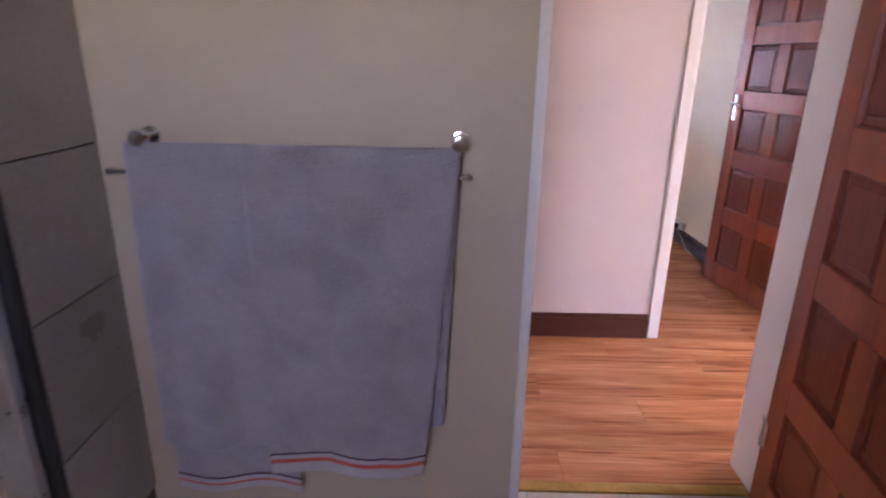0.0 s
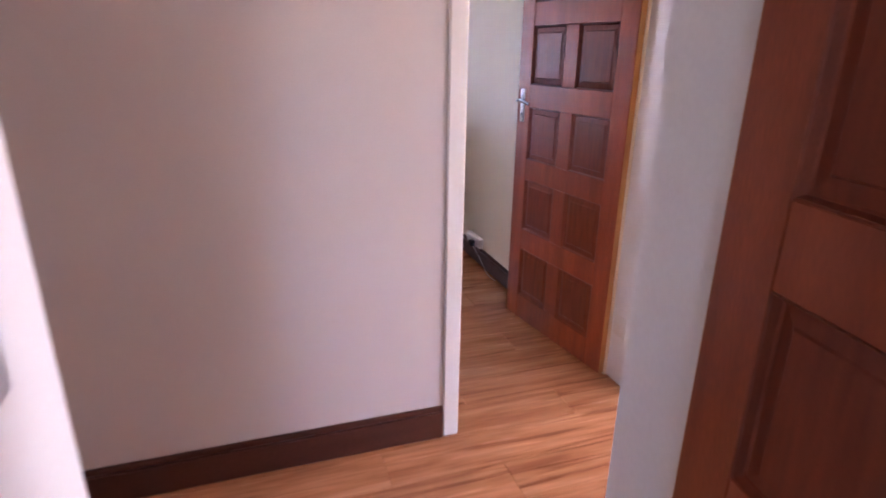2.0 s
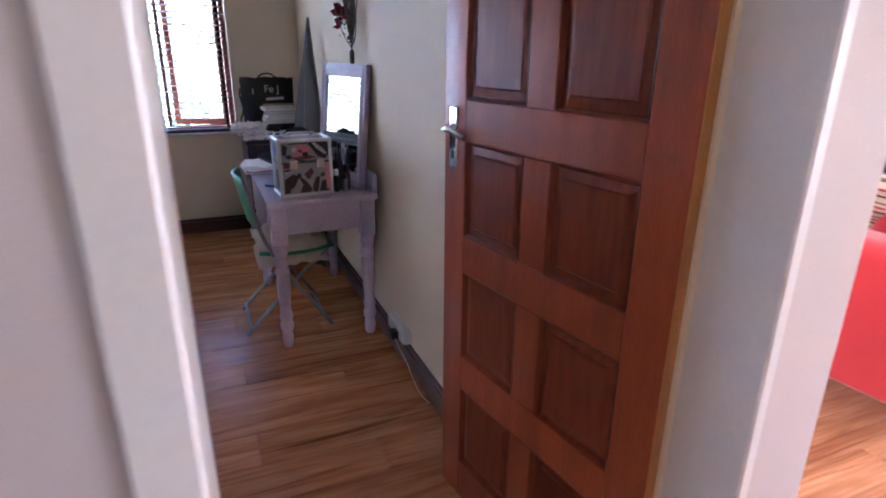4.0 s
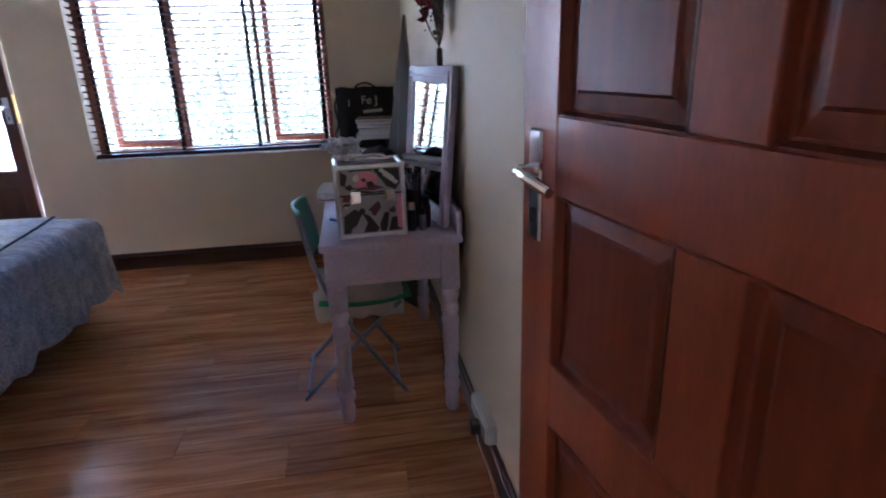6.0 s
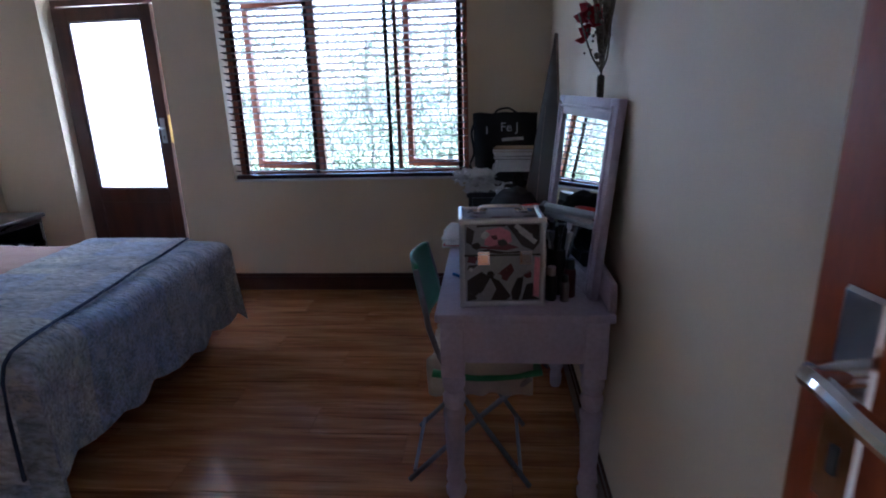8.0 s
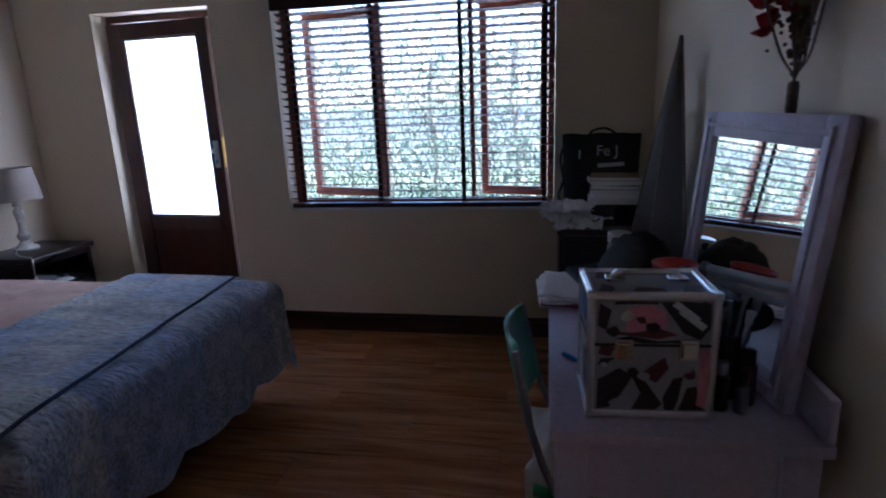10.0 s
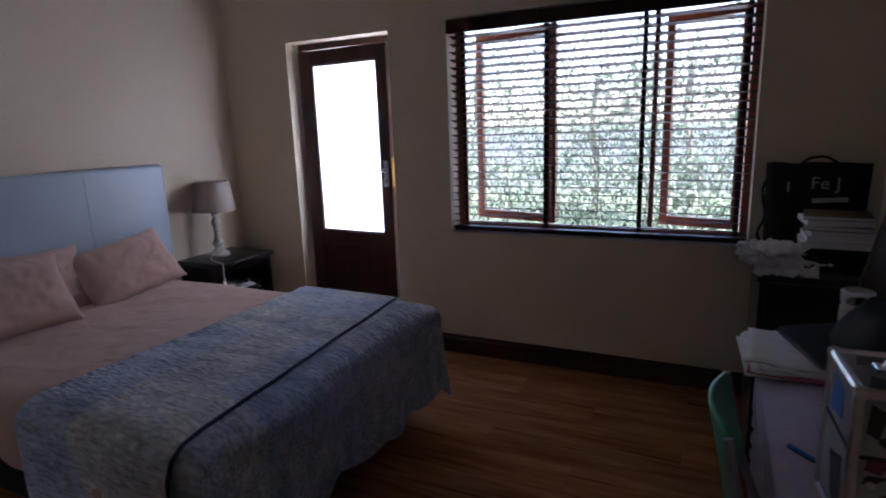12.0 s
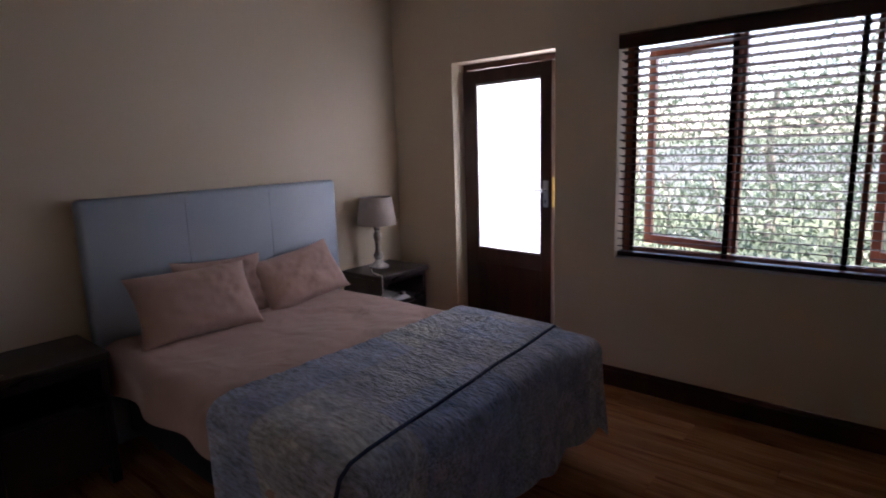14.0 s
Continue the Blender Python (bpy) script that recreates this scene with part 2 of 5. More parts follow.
def laminate():
    """Honey-brown bamboo-look laminate with long dark streaks, varied board by board."""
    m = bpy.data.materials.new("honey_laminate")
    m.use_nodes = True
    n, l = nodes_of(m)
    bs = n["Principled BSDF"]
    tc = n.new("ShaderNodeTexCoord")
    info = n.new("ShaderNodeObjectInfo")
    add = n.new("ShaderNodeVectorMath")
    add.operation = "MULTIPLY_ADD"
    l.new(info.outputs["Random"], add.inputs[0])
    add.inputs[1].default_value = (41.0, 23.0, 5.0)
    l.new(tc.outputs["Object"], add.inputs[2])

    def streak(sx, sy, scale, detail, distort):
        mp = n.new("ShaderNodeMapping")
        mp.inputs["Scale"].default_value = (sx, sy, 1)
        l.new(add.outputs[0], mp.inputs[0])
        t = n.new("ShaderNodeTexNoise")
        t.inputs["Scale"].default_value, t.inputs["Detail"].default_value, t.inputs["Distortion"].default_value = scale, detail, distort
        l.new(mp.outputs[0], t.inputs["Vector"])
        return t.outputs[0]

    broad = streak(0.9, 7.0, 2.2, 4, 0.4)
    fine = streak(1.6, 34.0, 3.0, 5, 0.3)
    dark = streak(0.62, 17.0, 2.0, 6, 0.9)
    r1 = n.new("ShaderNodeValToRGB")
    e = r1.color_ramp.elements
    e[0].position, e[0].color = 0.30, (0.32, 0.125, 0.052, 1)
    e[1].position, e[1].color = 0.72, (0.56, 0.272, 0.128, 1)
    mid = e.new(0.5)
    mid.color = (0.445, 0.192, 0.084, 1)
    l.new(broad, r1.inputs[0])
    r2 = n.new("ShaderNodeValToRGB")
    r2.color_ramp.elements[0].position, r2.color_ramp.elements[0].color = 0.31, (0.36, 0.26, 0.21, 1)
    r2.color_ramp.elements[1].position, r2.color_ramp.elements[1].color = 0.43, (1, 1, 1, 1)
    l.new(dark, r2.inputs[0])
    mul = n.new("ShaderNodeMix")
    mul.data_type, mul.blend_type = "RGBA", "MULTIPLY"
    mul.inputs["Factor"].default_value = 0.72
    l.new(r1.outputs[0], mul.inputs[6])
    l.new(r2.outputs[0], mul.inputs[7])
    hsv = n.new("ShaderNodeHueSaturation")
    a = n.new("ShaderNodeMapRange")
    a.inputs["From Min"].default_value, a.inputs["From Max"].default_value = 0.3, 0.7
    a.inputs["To Min"].default_value, a.inputs["To Max"].default_value = 0.8, 1.18
    l.new(fine, a.inputs[0])
    b = n.new("ShaderNodeMapRange")
    b.inputs["To Min"].default_value, b.inputs["To Max"].default_value = 0.86, 1.12
    l.new(info.outputs["Random"], b.inputs[0])
    mm = n.new("ShaderNodeMath")
    mm.operation = "MULTIPLY"
    l.new(a.outputs[0], mm.inputs[0])
    l.new(b.outputs[0], mm.inputs[1])
    l.new(mm.outputs[0], hsv.inputs["Value"])
    l.new(mul.outputs[2], hsv.inputs["Color"])
    l.new(hsv.outputs[0], bs.inputs["Base Color"])
    bs.inputs["Specular IOR Level"].default_value = 0.28
    rr = n.new("ShaderNodeMapRange")
    rr.inputs["To Min"].default_value, rr.inputs["To Max"].default_value = 0.17, 0.32
    l.new(fine, rr.inputs[0])
    l.new(rr.outputs[0], bs.inputs["Roughness"])
    bp = n.new("ShaderNodeBump")
    bp.inputs["Strength"].default_value, bp.inputs["Distance"].default_value = 0.12, 0.001
    l.new(fine, bp.inputs["Height"])
    l.new(bp.outputs[0], bs.inputs["Normal"])
    return m


def quilt_cloth(name, lo, hi):
    """Blue-grey patchwork quilt: blotched blues and greys with pale floral flecks and stitched puckers."""
    m = surface(name, lo, hi, 5.0, 0.95, fine=26, grain=0.36, bump=1.0, depth=0.030, sheen=0.3, stretch=(1.0, 3.0, 2.4))
    n, l = nodes_of(m)
    bs = n["Principled BSDF"]
    base = bs.inputs["Base Color"].links[0].from_socket
    tc = n.new("ShaderNodeTexCoord")
    v = n.new("ShaderNodeTexVoronoi")
    v.inputs["Scale"].default_value = 7.0
    l.new(tc.outputs["Object"], v.inputs["Vector"])
    nz = n.new("ShaderNodeTexNoise")
    nz.inputs["Scale"].default_value, nz.inputs["Detail"].default_value = 34, 4
    l.new(tc.outputs["Object"], nz.inputs["Vector"])
    add = n.new("ShaderNodeMath")
    add.operation = "MULTIPLY_ADD"
    add.inputs[1].default_value = 0.75
    l.new(nz.outputs[0], add.inputs[0])
    l.new(v.outputs["Distance"], add.inputs[2])
    ramp = n.new("ShaderNodeValToRGB")
    ramp.color_ramp.elements[0].position, ramp.color_ramp.elements[0].color = 0.50, (1, 1, 1, 1)
    ramp.color_ramp.elements[1].position, ramp.color_ramp.elements[1].color = 0.60, (0, 0, 0, 1)
    l.new(add.outputs[0], ramp.inputs[0])
    mix = n.new("ShaderNodeMix")
    mix.data_type = "RGBA"
    l.new(ramp.outputs[0], mix.inputs["Factor"])
    l.new(base, mix.inputs[6])
    mix.inputs[7].default_value = (0.58, 0.60, 0.64, 1)
    cell = n.new("ShaderNodeVectorMath")
    cell.operation = "SNAP"
    cell.inputs[1].default_value = (0.31, 0.27, 5.0)
    l.new(tc.outputs["Object"], cell.inputs[0])
    wn_ = n.new("ShaderNodeTexWhiteNoise")
    l.new(cell.outputs[0], wn_.inputs["Vector"])
    tint = n.new("ShaderNodeValToRGB")
    tint.color_ramp.interpolation = "CONSTANT"
    te = tint.color_ramp.elements
    te[0].position, te[0].color = 0.0, (0.72, 0.86, 1.10, 1)
    te[1].position, te[1].color = 0.35, (1.06, 1.08, 1.02, 1)
    t2 = te.new(0.68)
    t2.color = (0.88, 0.92, 1.0, 1)
    l.new(wn_.outputs["Value"], tint.inputs[0])
    patch = n.new("ShaderNodeMix")
    patch.data_type, patch.blend_type = "RGBA", "MULTIPLY"
    patch.inputs["Factor"].default_value = 0.8
    l.new(mix.outputs[2], patch.inputs[6])
    l.new(tint.outputs[0], patch.inputs[7])
    l.new(patch.outputs[2], bs.inputs["Base Color"])
    return m


def striped_cloth():
    m = surface("striped_cushion_cloth", (0.5, 0.4, 0.3), (0.6, 0.5, 0.4), 8, 0.9, fine=300, grain=0.1, sheen=0.2)
    n, l = nodes_of(m)
    bs = n["Principled BSDF"]
    tc = n.new("ShaderNodeTexCoord")
    sep = n.new("ShaderNodeSeparateXYZ")
    l.new(tc.outputs["Object"], sep.inputs[0])
    mu = n.new("ShaderNodeMath")
    mu.operation = "MULTIPLY"
    mu.inputs[1].default_value = 15.0
    l.new(sep.outputs[1], mu.inputs[0])
    fr = n.new("ShaderNodeMath")
    fr.operation = "FRACT"
    l.new(mu.outputs[0], fr.inputs[0])
    ramp = n.new("ShaderNodeValToRGB")
    ramp.color_ramp.interpolation = "CONSTANT"
    e = ramp.color_ramp.elements
    e[0].position, e[0].color = 0.0, (0.62, 0.50, 0.38, 1)
    e[1].position, e[1].color = 0.30, (0.07, 0.035, 0.03, 1)
    for p, c in ((0.42, (0.60, 0.42, 0.34, 1)), (0.62, (0.34, 0.07, 0.06, 1)), (0.74, (0.66, 0.56, 0.45, 1)), (0.9, (0.16, 0.10, 0.08, 1))):
        x = e.new(p)
        x.color = c
    l.new(fr.outputs[0], ramp.inputs[0])
    l.new(ramp.outputs[0], bs.inputs["Base Color"])
    return m


def clear_glass(name, rough=0.0):
    m = bpy.data.materials.new(name)
    m.use_nodes = True
    bs = m.node_tree.nodes["Principled BSDF"]
    bs.inputs["Transmission Weight"].default_value = 1.0
    bs.inputs["Roughness"].default_value = rough
    bs.inputs["IOR"].default_value = 1.45
    bs.inputs["Base Color"].default_value = (0.97, 0.98, 0.98, 1)
    return m


def frosted():
    """Sand-blasted pane: scatters the daylight behind it."""
    m = bpy.data.materials.new("frosted_glass")
    m.use_nodes = True
    n, l = nodes_of(m)
    n.remove(n["Principled BSDF"])
    tr = n.new("ShaderNodeBsdfTranslucent")
    tr.inputs[0].default_value = (0.95, 0.96, 0.96, 1)
    gl = n.new("ShaderNodeBsdfGlossy")
    gl.inputs["Roughness"].default_value = 0.35
    mx = n.new("ShaderNodeMixShader")
    mx.inputs[0].default_value = 0.06
    l.new(tr.outputs[0], mx.inputs[1])
    l.new(gl.outputs[0], mx.inputs[2])
    l.new(mx.outputs[0], n["Material Output"].inputs[0])
    return m


def mirror_glass():
    m = bpy.data.materials.new("silvered_mirror")
    m.use_nodes = True
    bs = m.node_tree.nodes["Principled BSDF"]
    bs.inputs["Base Color"].default_value = (0.86, 0.88, 0.87, 1)
    bs.inputs["Metallic"].default_value, bs.inputs["Roughness"].default_value = 1.0, 0.02
    return m


PLANK, QUILT, STRIPES = laminate(), quilt_cloth("blue_grey_quilt", (0.27, 0.34, 0.48), (0.58, 0.62, 0.69)), striped_cloth()
QUILT_PALE = quilt_cloth("pale_grey_quilt", (0.34, 0.40, 0.49), (0.70, 0.71, 0.72))
GLASS, FROST, MIRROR = clear_glass("window_glass"), frosted(), mirror_glass()


# ---- mesh helpers ----
def bx(bm, x0, x1, y0, y1, z0, z1, bevel=0.0, seg=1, mat_i=0):
    """A box added to bm, its edges bevelled."""
    r = bmesh.ops.create_cube(bm, size=1)
    vs = r["verts"]
    bmesh.ops.transform(bm, verts=vs, matrix=Matrix.Translation(((x0 + x1) / 2, (y0 + y1) / 2, (z0 + z1) / 2)) @ Matrix.Diagonal((x1 - x0, y1 - y0, z1 - z0, 1)))
    fs = {f for v in vs for f in v.link_faces}
    for f in fs:
        f.material_index = mat_i
    if bevel:
        es = list({e for v in vs for e in v.link_edges})
        bmesh.ops.bevel(bm, geom=es, offset=bevel, segments=seg, profile=0.5, affect="EDGES")
    return bm


def box(*a, **k):
    return bx(bmesh.new(), *a, **k)


def rod(bm, p0, p1, r0, r1=None, n=12, caps=True):
    """A straight round bar from p0 to p1."""
    p0, p1 = Vector(p0), Vector(p1)
    d = p1 - p0
    q = d.to_track_quat("Z", "Y").to_matrix().to_4x4()
    bmesh.ops.create_cone(bm, cap_ends=caps, segments=n, radius1=r0, radius2=r0 if r1 is None else r1, depth=d.length,
                          matrix=Matrix.Translation((p0 + p1) / 2) @ q)
    return bm


def tube(bm, pts, r, n=8):
    """A bent tube along pts."""
    pts = [Vector(p) for p in pts]
    rings = []
    for i, p in enumerate(pts):
        d = (pts[min(i + 1, len(pts) - 1)] - pts[max(i - 1, 0)]).normalized()
        a = d.cross(Vector((0, 0, 1)))
        if a.length < 0.05:
            a = d.cross(Vector((1, 0, 0)))
        a.normalize()
        b = d.cross(a).normalized()
        rings.append([bm.verts.new(p + r * (math.cos(2 * math.pi * k / n) * a + math.sin(2 * math.pi * k / n) * b)) for k in range(n)])
    for u, v in zip(rings, rings[1:]):
        for k in range(n):
            bm.faces.new((u[k], u[(k + 1) % n], v[(k + 1) % n], v[k]))
    bm.faces.new(rings[0][::-1])
    bm.faces.new(rings[-1])
    return bm


def arc(points, steps=8):
    """Points of a smooth line through the given ones."""
    p = [Vector(q) for q in points]
    p = [2 * p[0] - p[1]] + p + [2 * p[-1] - p[-2]]
    out = []
    for a, b, c, d in zip(p, p[1:], p[2:], p[3:]):
        for k in range(steps):
            t = k / steps
            out.append(0.5 * (2 * b + (c - a) * t + (2 * a - 5 * b + 4 * c - d) * t * t + (3 * b - a - 3 * c + d) * t ** 3))
    return out + [p[-2]]


def lathe(bm, profile, n=20, at=(0, 0, 0)):
    """A turned shape from (radius, height) pairs."""
    rings = []
    for r, z in profile:
        rings.append([bm.verts.new((at[0] + r * math.cos(2 * math.pi * k / n), at[1] + r * math.sin(2 * math.pi * k / n), at[2] + z)) for k in range(n)])
    for u, v in zip(rings, rings[1:]):
        for k in range(n):
            bm.faces.new((u[k], u[(k + 1) % n], v[(k + 1) % n], v[k]))
    bm.faces.new(rings[0][::-1])
    bm.faces.new(rings[-1])
    return bm


def grid(bm, fn, nu, nv, mat_fn=None):
    """A sheet of nu by nv cells through the places fn(u, v), u and v from 0 to 1."""
    vs = [[bm.verts.new(fn(i / nu, j / nv)) for j in range(nv + 1)] for i in range(nu + 1)]
    for i in range(nu):
        for j in range(nv):
            f = bm.faces.new((vs[i][j], vs[i + 1][j], vs[i + 1][j + 1], vs[i][j + 1]))
            if mat_fn:
                f.material_index = mat_fn((i + 0.5) / nu, (j + 0.5) / nv)
    return bm


def prism(bm, outline, h, m=None):
    """A flat outline of (x, y) pairs raised by h along z, then moved by m."""
    lo = [bm.verts.new((x, y, 0)) for x, y in outline]
    hi = [bm.verts.new((x, y, h)) for x, y in outline]
    bm.faces.new(lo[::-1])
    bm.faces.new(hi)
    k = len(outline)
    for i in range(k):
        bm.faces.new((lo[i], lo[(i + 1) % k], hi[(i + 1) % k], hi[i]))
    if m is not None:
        bmesh.ops.transform(bm, verts=lo + hi, matrix=m)
    return bm


def moved(bm, m):
    bm.transform(m)
    return bm


def mesh_of(name, bm, mats, smooth=None):
    bmesh.ops.recalc_face_normals(bm, faces=bm.faces[:])
    me = bpy.data.meshes.new(name)
    bm.to_mesh(me)
    bm.free()
    for m in mats if isinstance(mats, (list, tuple)) else [mats]:
        me.materials.append(m)
    if smooth is not None:
        me.polygons.foreach_set("use_smooth", [True] * len(me.polygons))
        me.set_sharp_from_angle(angle=radians(smooth))
    return me


def part(name, bm, material, parent, label="", smooth=35):
    """ONE mesh object under a thing or a part."""
    ob = new(name, mesh_of(name, bm, material, smooth))
    ob.parent = parent
    if label:
        tagged(ob, label=label)
    return ob


def thing(name, label, category, m=None, group=""):
    ob = new(name)
    ob.empty_display_size = 0.1
    if m is not None:
        ob.matrix_basis = m
    return tagged(ob, label, category, group)


def solid(name, bm, material, label, category, m=None, group="", smooth=35):
    """A thing of one mesh."""
    ob = new(name, mesh_of(name, bm, material, smooth))
    if m is not None:
        ob.matrix_basis = m
    return tagged(ob, label, category, group)


def setting(name, bm, material, label="", smooth=None):
    ob = new(name, mesh_of(name, bm, material, smooth))
    return tagged(ob, label, kind="structure")


def boxes(*rows, bevel=0.0):
    bm = bmesh.new()
    for r in rows:
        bx(bm, *r, bevel=bevel)
    return bm


def wave(*p, s=1.0):
    return noise.noise(Vector(p) * s)


# ---- large structure ----
H = 2.62
setting("ground", boxes((-900, 900, -900, 900, -0.60, -0.30)), LAWN, "sunlit garden ground around the house")
setting("terrace", boxes((-6.0, 9.5, 7.36, 11.6, -0.299, -0.05)), TERRACE, "pale paved terrace outside the bedroom")
setting("floor", boxes((-2.1, 8.15, -2.0, 7.36, -0.297, -0.012)), CONCRETE, "screed slab under the floors")
floor_slab = bpy.data.objects["floor"]
setting("ceiling", boxes((-2.1, 8.15, -2.0, 7.9, H, H + 0.12)), CEIL, "plain white plastered ceiling")

setting("wall_bedroom_north", boxes((-2.0, -1.236, 7.11, 7.33, -0.01, H), (-0.433, -0.036, 7.11, 7.33, -0.01, H), (1.612, 2.24, 7.11, 7.33, -0.01, H),
        (-0.036, 1.612, 7.11, 7.33, -0.01, 0.80), (-0.036, 1.612, 7.11, 7.33, 2.07, H), (-1.236, -0.433, 7.11, 7.33, 2.043, H)), PAINT, "cream painted wall with window and garden door")
setting("wall_bedroom_west", boxes((-2.0, -1.80, 2.79, 7.11, -0.01, H)), PAINT, "cream painted wall behind the bed")
setting("wall_bedroom_south", boxes((-2.0, 1.25, 2.79, 2.88, -0.01, H), (1.25, 2.18, 2.79, 2.88, 2.06, H)), PAINT, "cream painted bedroom wall beside the door")
setting("wall_bedroom_east", boxes((2.14, 2.24, 2.90, 7.11, -0.01, H)), PAINT, "cream painted wall behind the dressing table")
setting("wall_hall_north", boxes((-2.0, 1.25, 2.70, 2.79, -0.01, H), (1.25, 2.34, 2.70, 2.79, 2.06, H)), PAINT_HALL, "pale plaster wall of the hall")
setting("wall_hall_pier", boxes((2.18, 2.34, 2.745, 2.90, -0.01, 2.06)), PAINT_HALL, "narrow pale wall end beside the bedroom door")
setting("wall_lounge_west", boxes((2.24, 2.34, 2.90, 7.11, -0.01, H), (2.24, 2.34, -0.8, 1.32, -0.01, H)), PAINT_LOUNGE, "ivory lounge wall")
setting("wall_lounge_north", boxes((2.24, 4.4, 7.11, 7.33, -0.01, H), (6.35, 8.15, 7.11, 7.33, -0.01, H), (4.4, 6.35, 7.11, 7.33, 2.1, H), (4.4, 6.35, 7.11, 7.33, -0.01, 0.1)), PAINT_LOUNGE, "ivory far wall of the lounge")
setting("wall_lounge_east", boxes((7.95, 8.15, 3.9, 7.11, -0.01, H), (7.95, 8.15, -1.0, 2.3, -0.01, H), (7.95, 8.15, 2.3, 3.9, 2.1, H), (7.95, 8.15, 2.3, 3.9, -0.01, 0.1)), PAINT_LOUNGE, "bright ivory wall behind the television")
setting("wall_lounge_south", boxes((2.24, 5.6, -1.0, -0.8, -0.01, H), (7.15, 7.95, -1.0, -0.8, -0.01, H), (5.6, 7.15, -1.0, -0.8, 2.1, H)), PAINT_LOUNGE, "lounge wall with a wide glazed opening")
setting("wall_hall_west", boxes((-1.1, -1.0, 1.62, 2.70, -0.01, H)), PAINT_HALL, "pale wall closing the hall")
setting("wall_bathroom_north", boxes((-0.95, 0.34, 1.32, 1.62, -0.01, H), (1.268, 2.34, 1.32, 1.62, -0.01, H), (0.34, 1.268, 1.32, 1.62, 2.07, H)), PAINT_BATH, "beige bathroom wall with the towel rail")
setting("wall_bathroom_east", boxes((1.5, 1.6, -2.0, 1.32, -0.01, H)), PAINT_BATH, "beige bathroom wall behind the door")
setting("wall_bathroom_south", boxes((-2.1, 1.6, -2.0, -1.9, -0.01, 1.55), (-2.1, 1.6, -2.0, -1.9, 2.0, H), (-2.1, -0.6, -2.0, -1.9, 1.55, 2.0), (-0.1, 1.6, -2.0, -1.9, 1.55, 2.0)), PAINT_BATH, "beige bathroom wall with a small window")
setting("wall_bathroom_west", boxes((-2.1, -1.95, -1.9, 1.62, -0.01, H), (-1.95, -0.95, 1.50, 1.62, -0.01, H)), PAINT_BATH, "wall behind the shower")
tile_wall = setting("wall_shower_side", boxes((-0.95, -0.832, 0.96, 1.32, -0.01, H)), GROUT, "dark grout bed behind grey wall tiles")
shower_wall = setting("wall_shower_back", boxes((-1.95, -0.95, 1.478, 1.50, -0.01, H)), GROUT, "grout bed behind cream shower tiles")


def skirting(x0, x1, y0, y1, face, high=0.124):
    """Dark skirting board with a stepped top, on the wall that looks along face."""
    bm = bmesh.new()
    t = 0.018
    lo = {"-y": (x0, x1, y1 - t, y1), "+y": (x0, x1, y0, y0 + t), "-x": (x1 - t, x1, y0, y1), "+x": (x0, x0 + t, y0, y1)}[face]
    t = 0.011
    hi = {"-y": (x0, x1, y1 - t, y1), "+y": (x0, x1, y0, y0 + t), "-x": (x1 - t, x1, y0, y1), "+x": (x0, x0 + t, y0, y1)}[face]
    bx(bm, *lo, 0.0005, high - 0.026, bevel=0.003)
    bx(bm, *hi, high - 0.0255, high, bevel=0.003)
    return setting("baseboard", bm, BASE, "dark red-brown timber skirting board")


skirting(-1.0, 1.248, 2.60, 2.70, "-y", 0.142)
skirting(2.183, 2.343, 2.60, 2.745, "-y", 0.135)
skirting(2.34, 2.40, 2.744, 7.10, "+x")
skirting(-0.43, 2.125, 7.0, 7.11, "-y")
skirting(-1.79, -1.24, 7.0, 7.11, "-y")
skirting(2.0, 2.14, 2.92, 7.09, "-x")
skirting(-1.80, -1.7, 2.9, 7.09, "+x")
skirting(-1.78, 1.24, 2.88, 2.95, "+y")
skirting(6.36, 7.93, 7.0, 7.11, "-y")
skirting(7.85, 7.95, 3.91, 7.09, "-x")


def jamb(name, rows, label):
    return setting(name, boxes(*rows, bevel=0.004), FRAME_WHITE, label)


jamb("door_frame_bedroom", [(1.25, 1.312, 2.685, 2.895, 0, 2.06), (2.152, 2.18, 2.735, 2.905, 0, 2.06), (1.25, 2.18, 2.69, 2.90, 2.015, 2.06)], "white enamelled bedroom door frame")
part("hinge_leaf", boxes((2.149, 2.1525, 2.80, 2.885, 0.235, 0.335), (2.149, 2.1525, 2.80, 2.885, 1.70, 1.80), bevel=0.001), SOCK, bpy.data.objects["door_frame_bedroom"], "pale painted butt hinge leaf")
bath_frame = jamb("door_frame_bathroom", [(0.34, 0.368, 1.305, 1.635, 0, 2.07), (1.226, 1.268, 1.462, 1.635, 0, 2.07), (0.34, 1.268, 1.31, 1.635, 2.04, 2.07)],
                  "scuffed white enamelled bathroom door frame")
part("strike_plate", boxes((0.3685, 0.3715, 1.38, 1.50, 1.13, 1.33), bevel=0.001), STEEL, bath_frame, "worn grey steel strike plate")
setting("threshold", boxes((0.37, 1.226, 1.462, 1.512, -0.004, 0.006), bevel=0.002), BRASS, "thin brass threshold strip")


# ---- doors ----
COLS = ((0.108, 0.355), (0.455, 0.702))
ROWS_Z = ((0.148, 0.426), (0.540, 0.820), (0.930, 1.200), (1.312, 1.592), (1.700, 1.905))


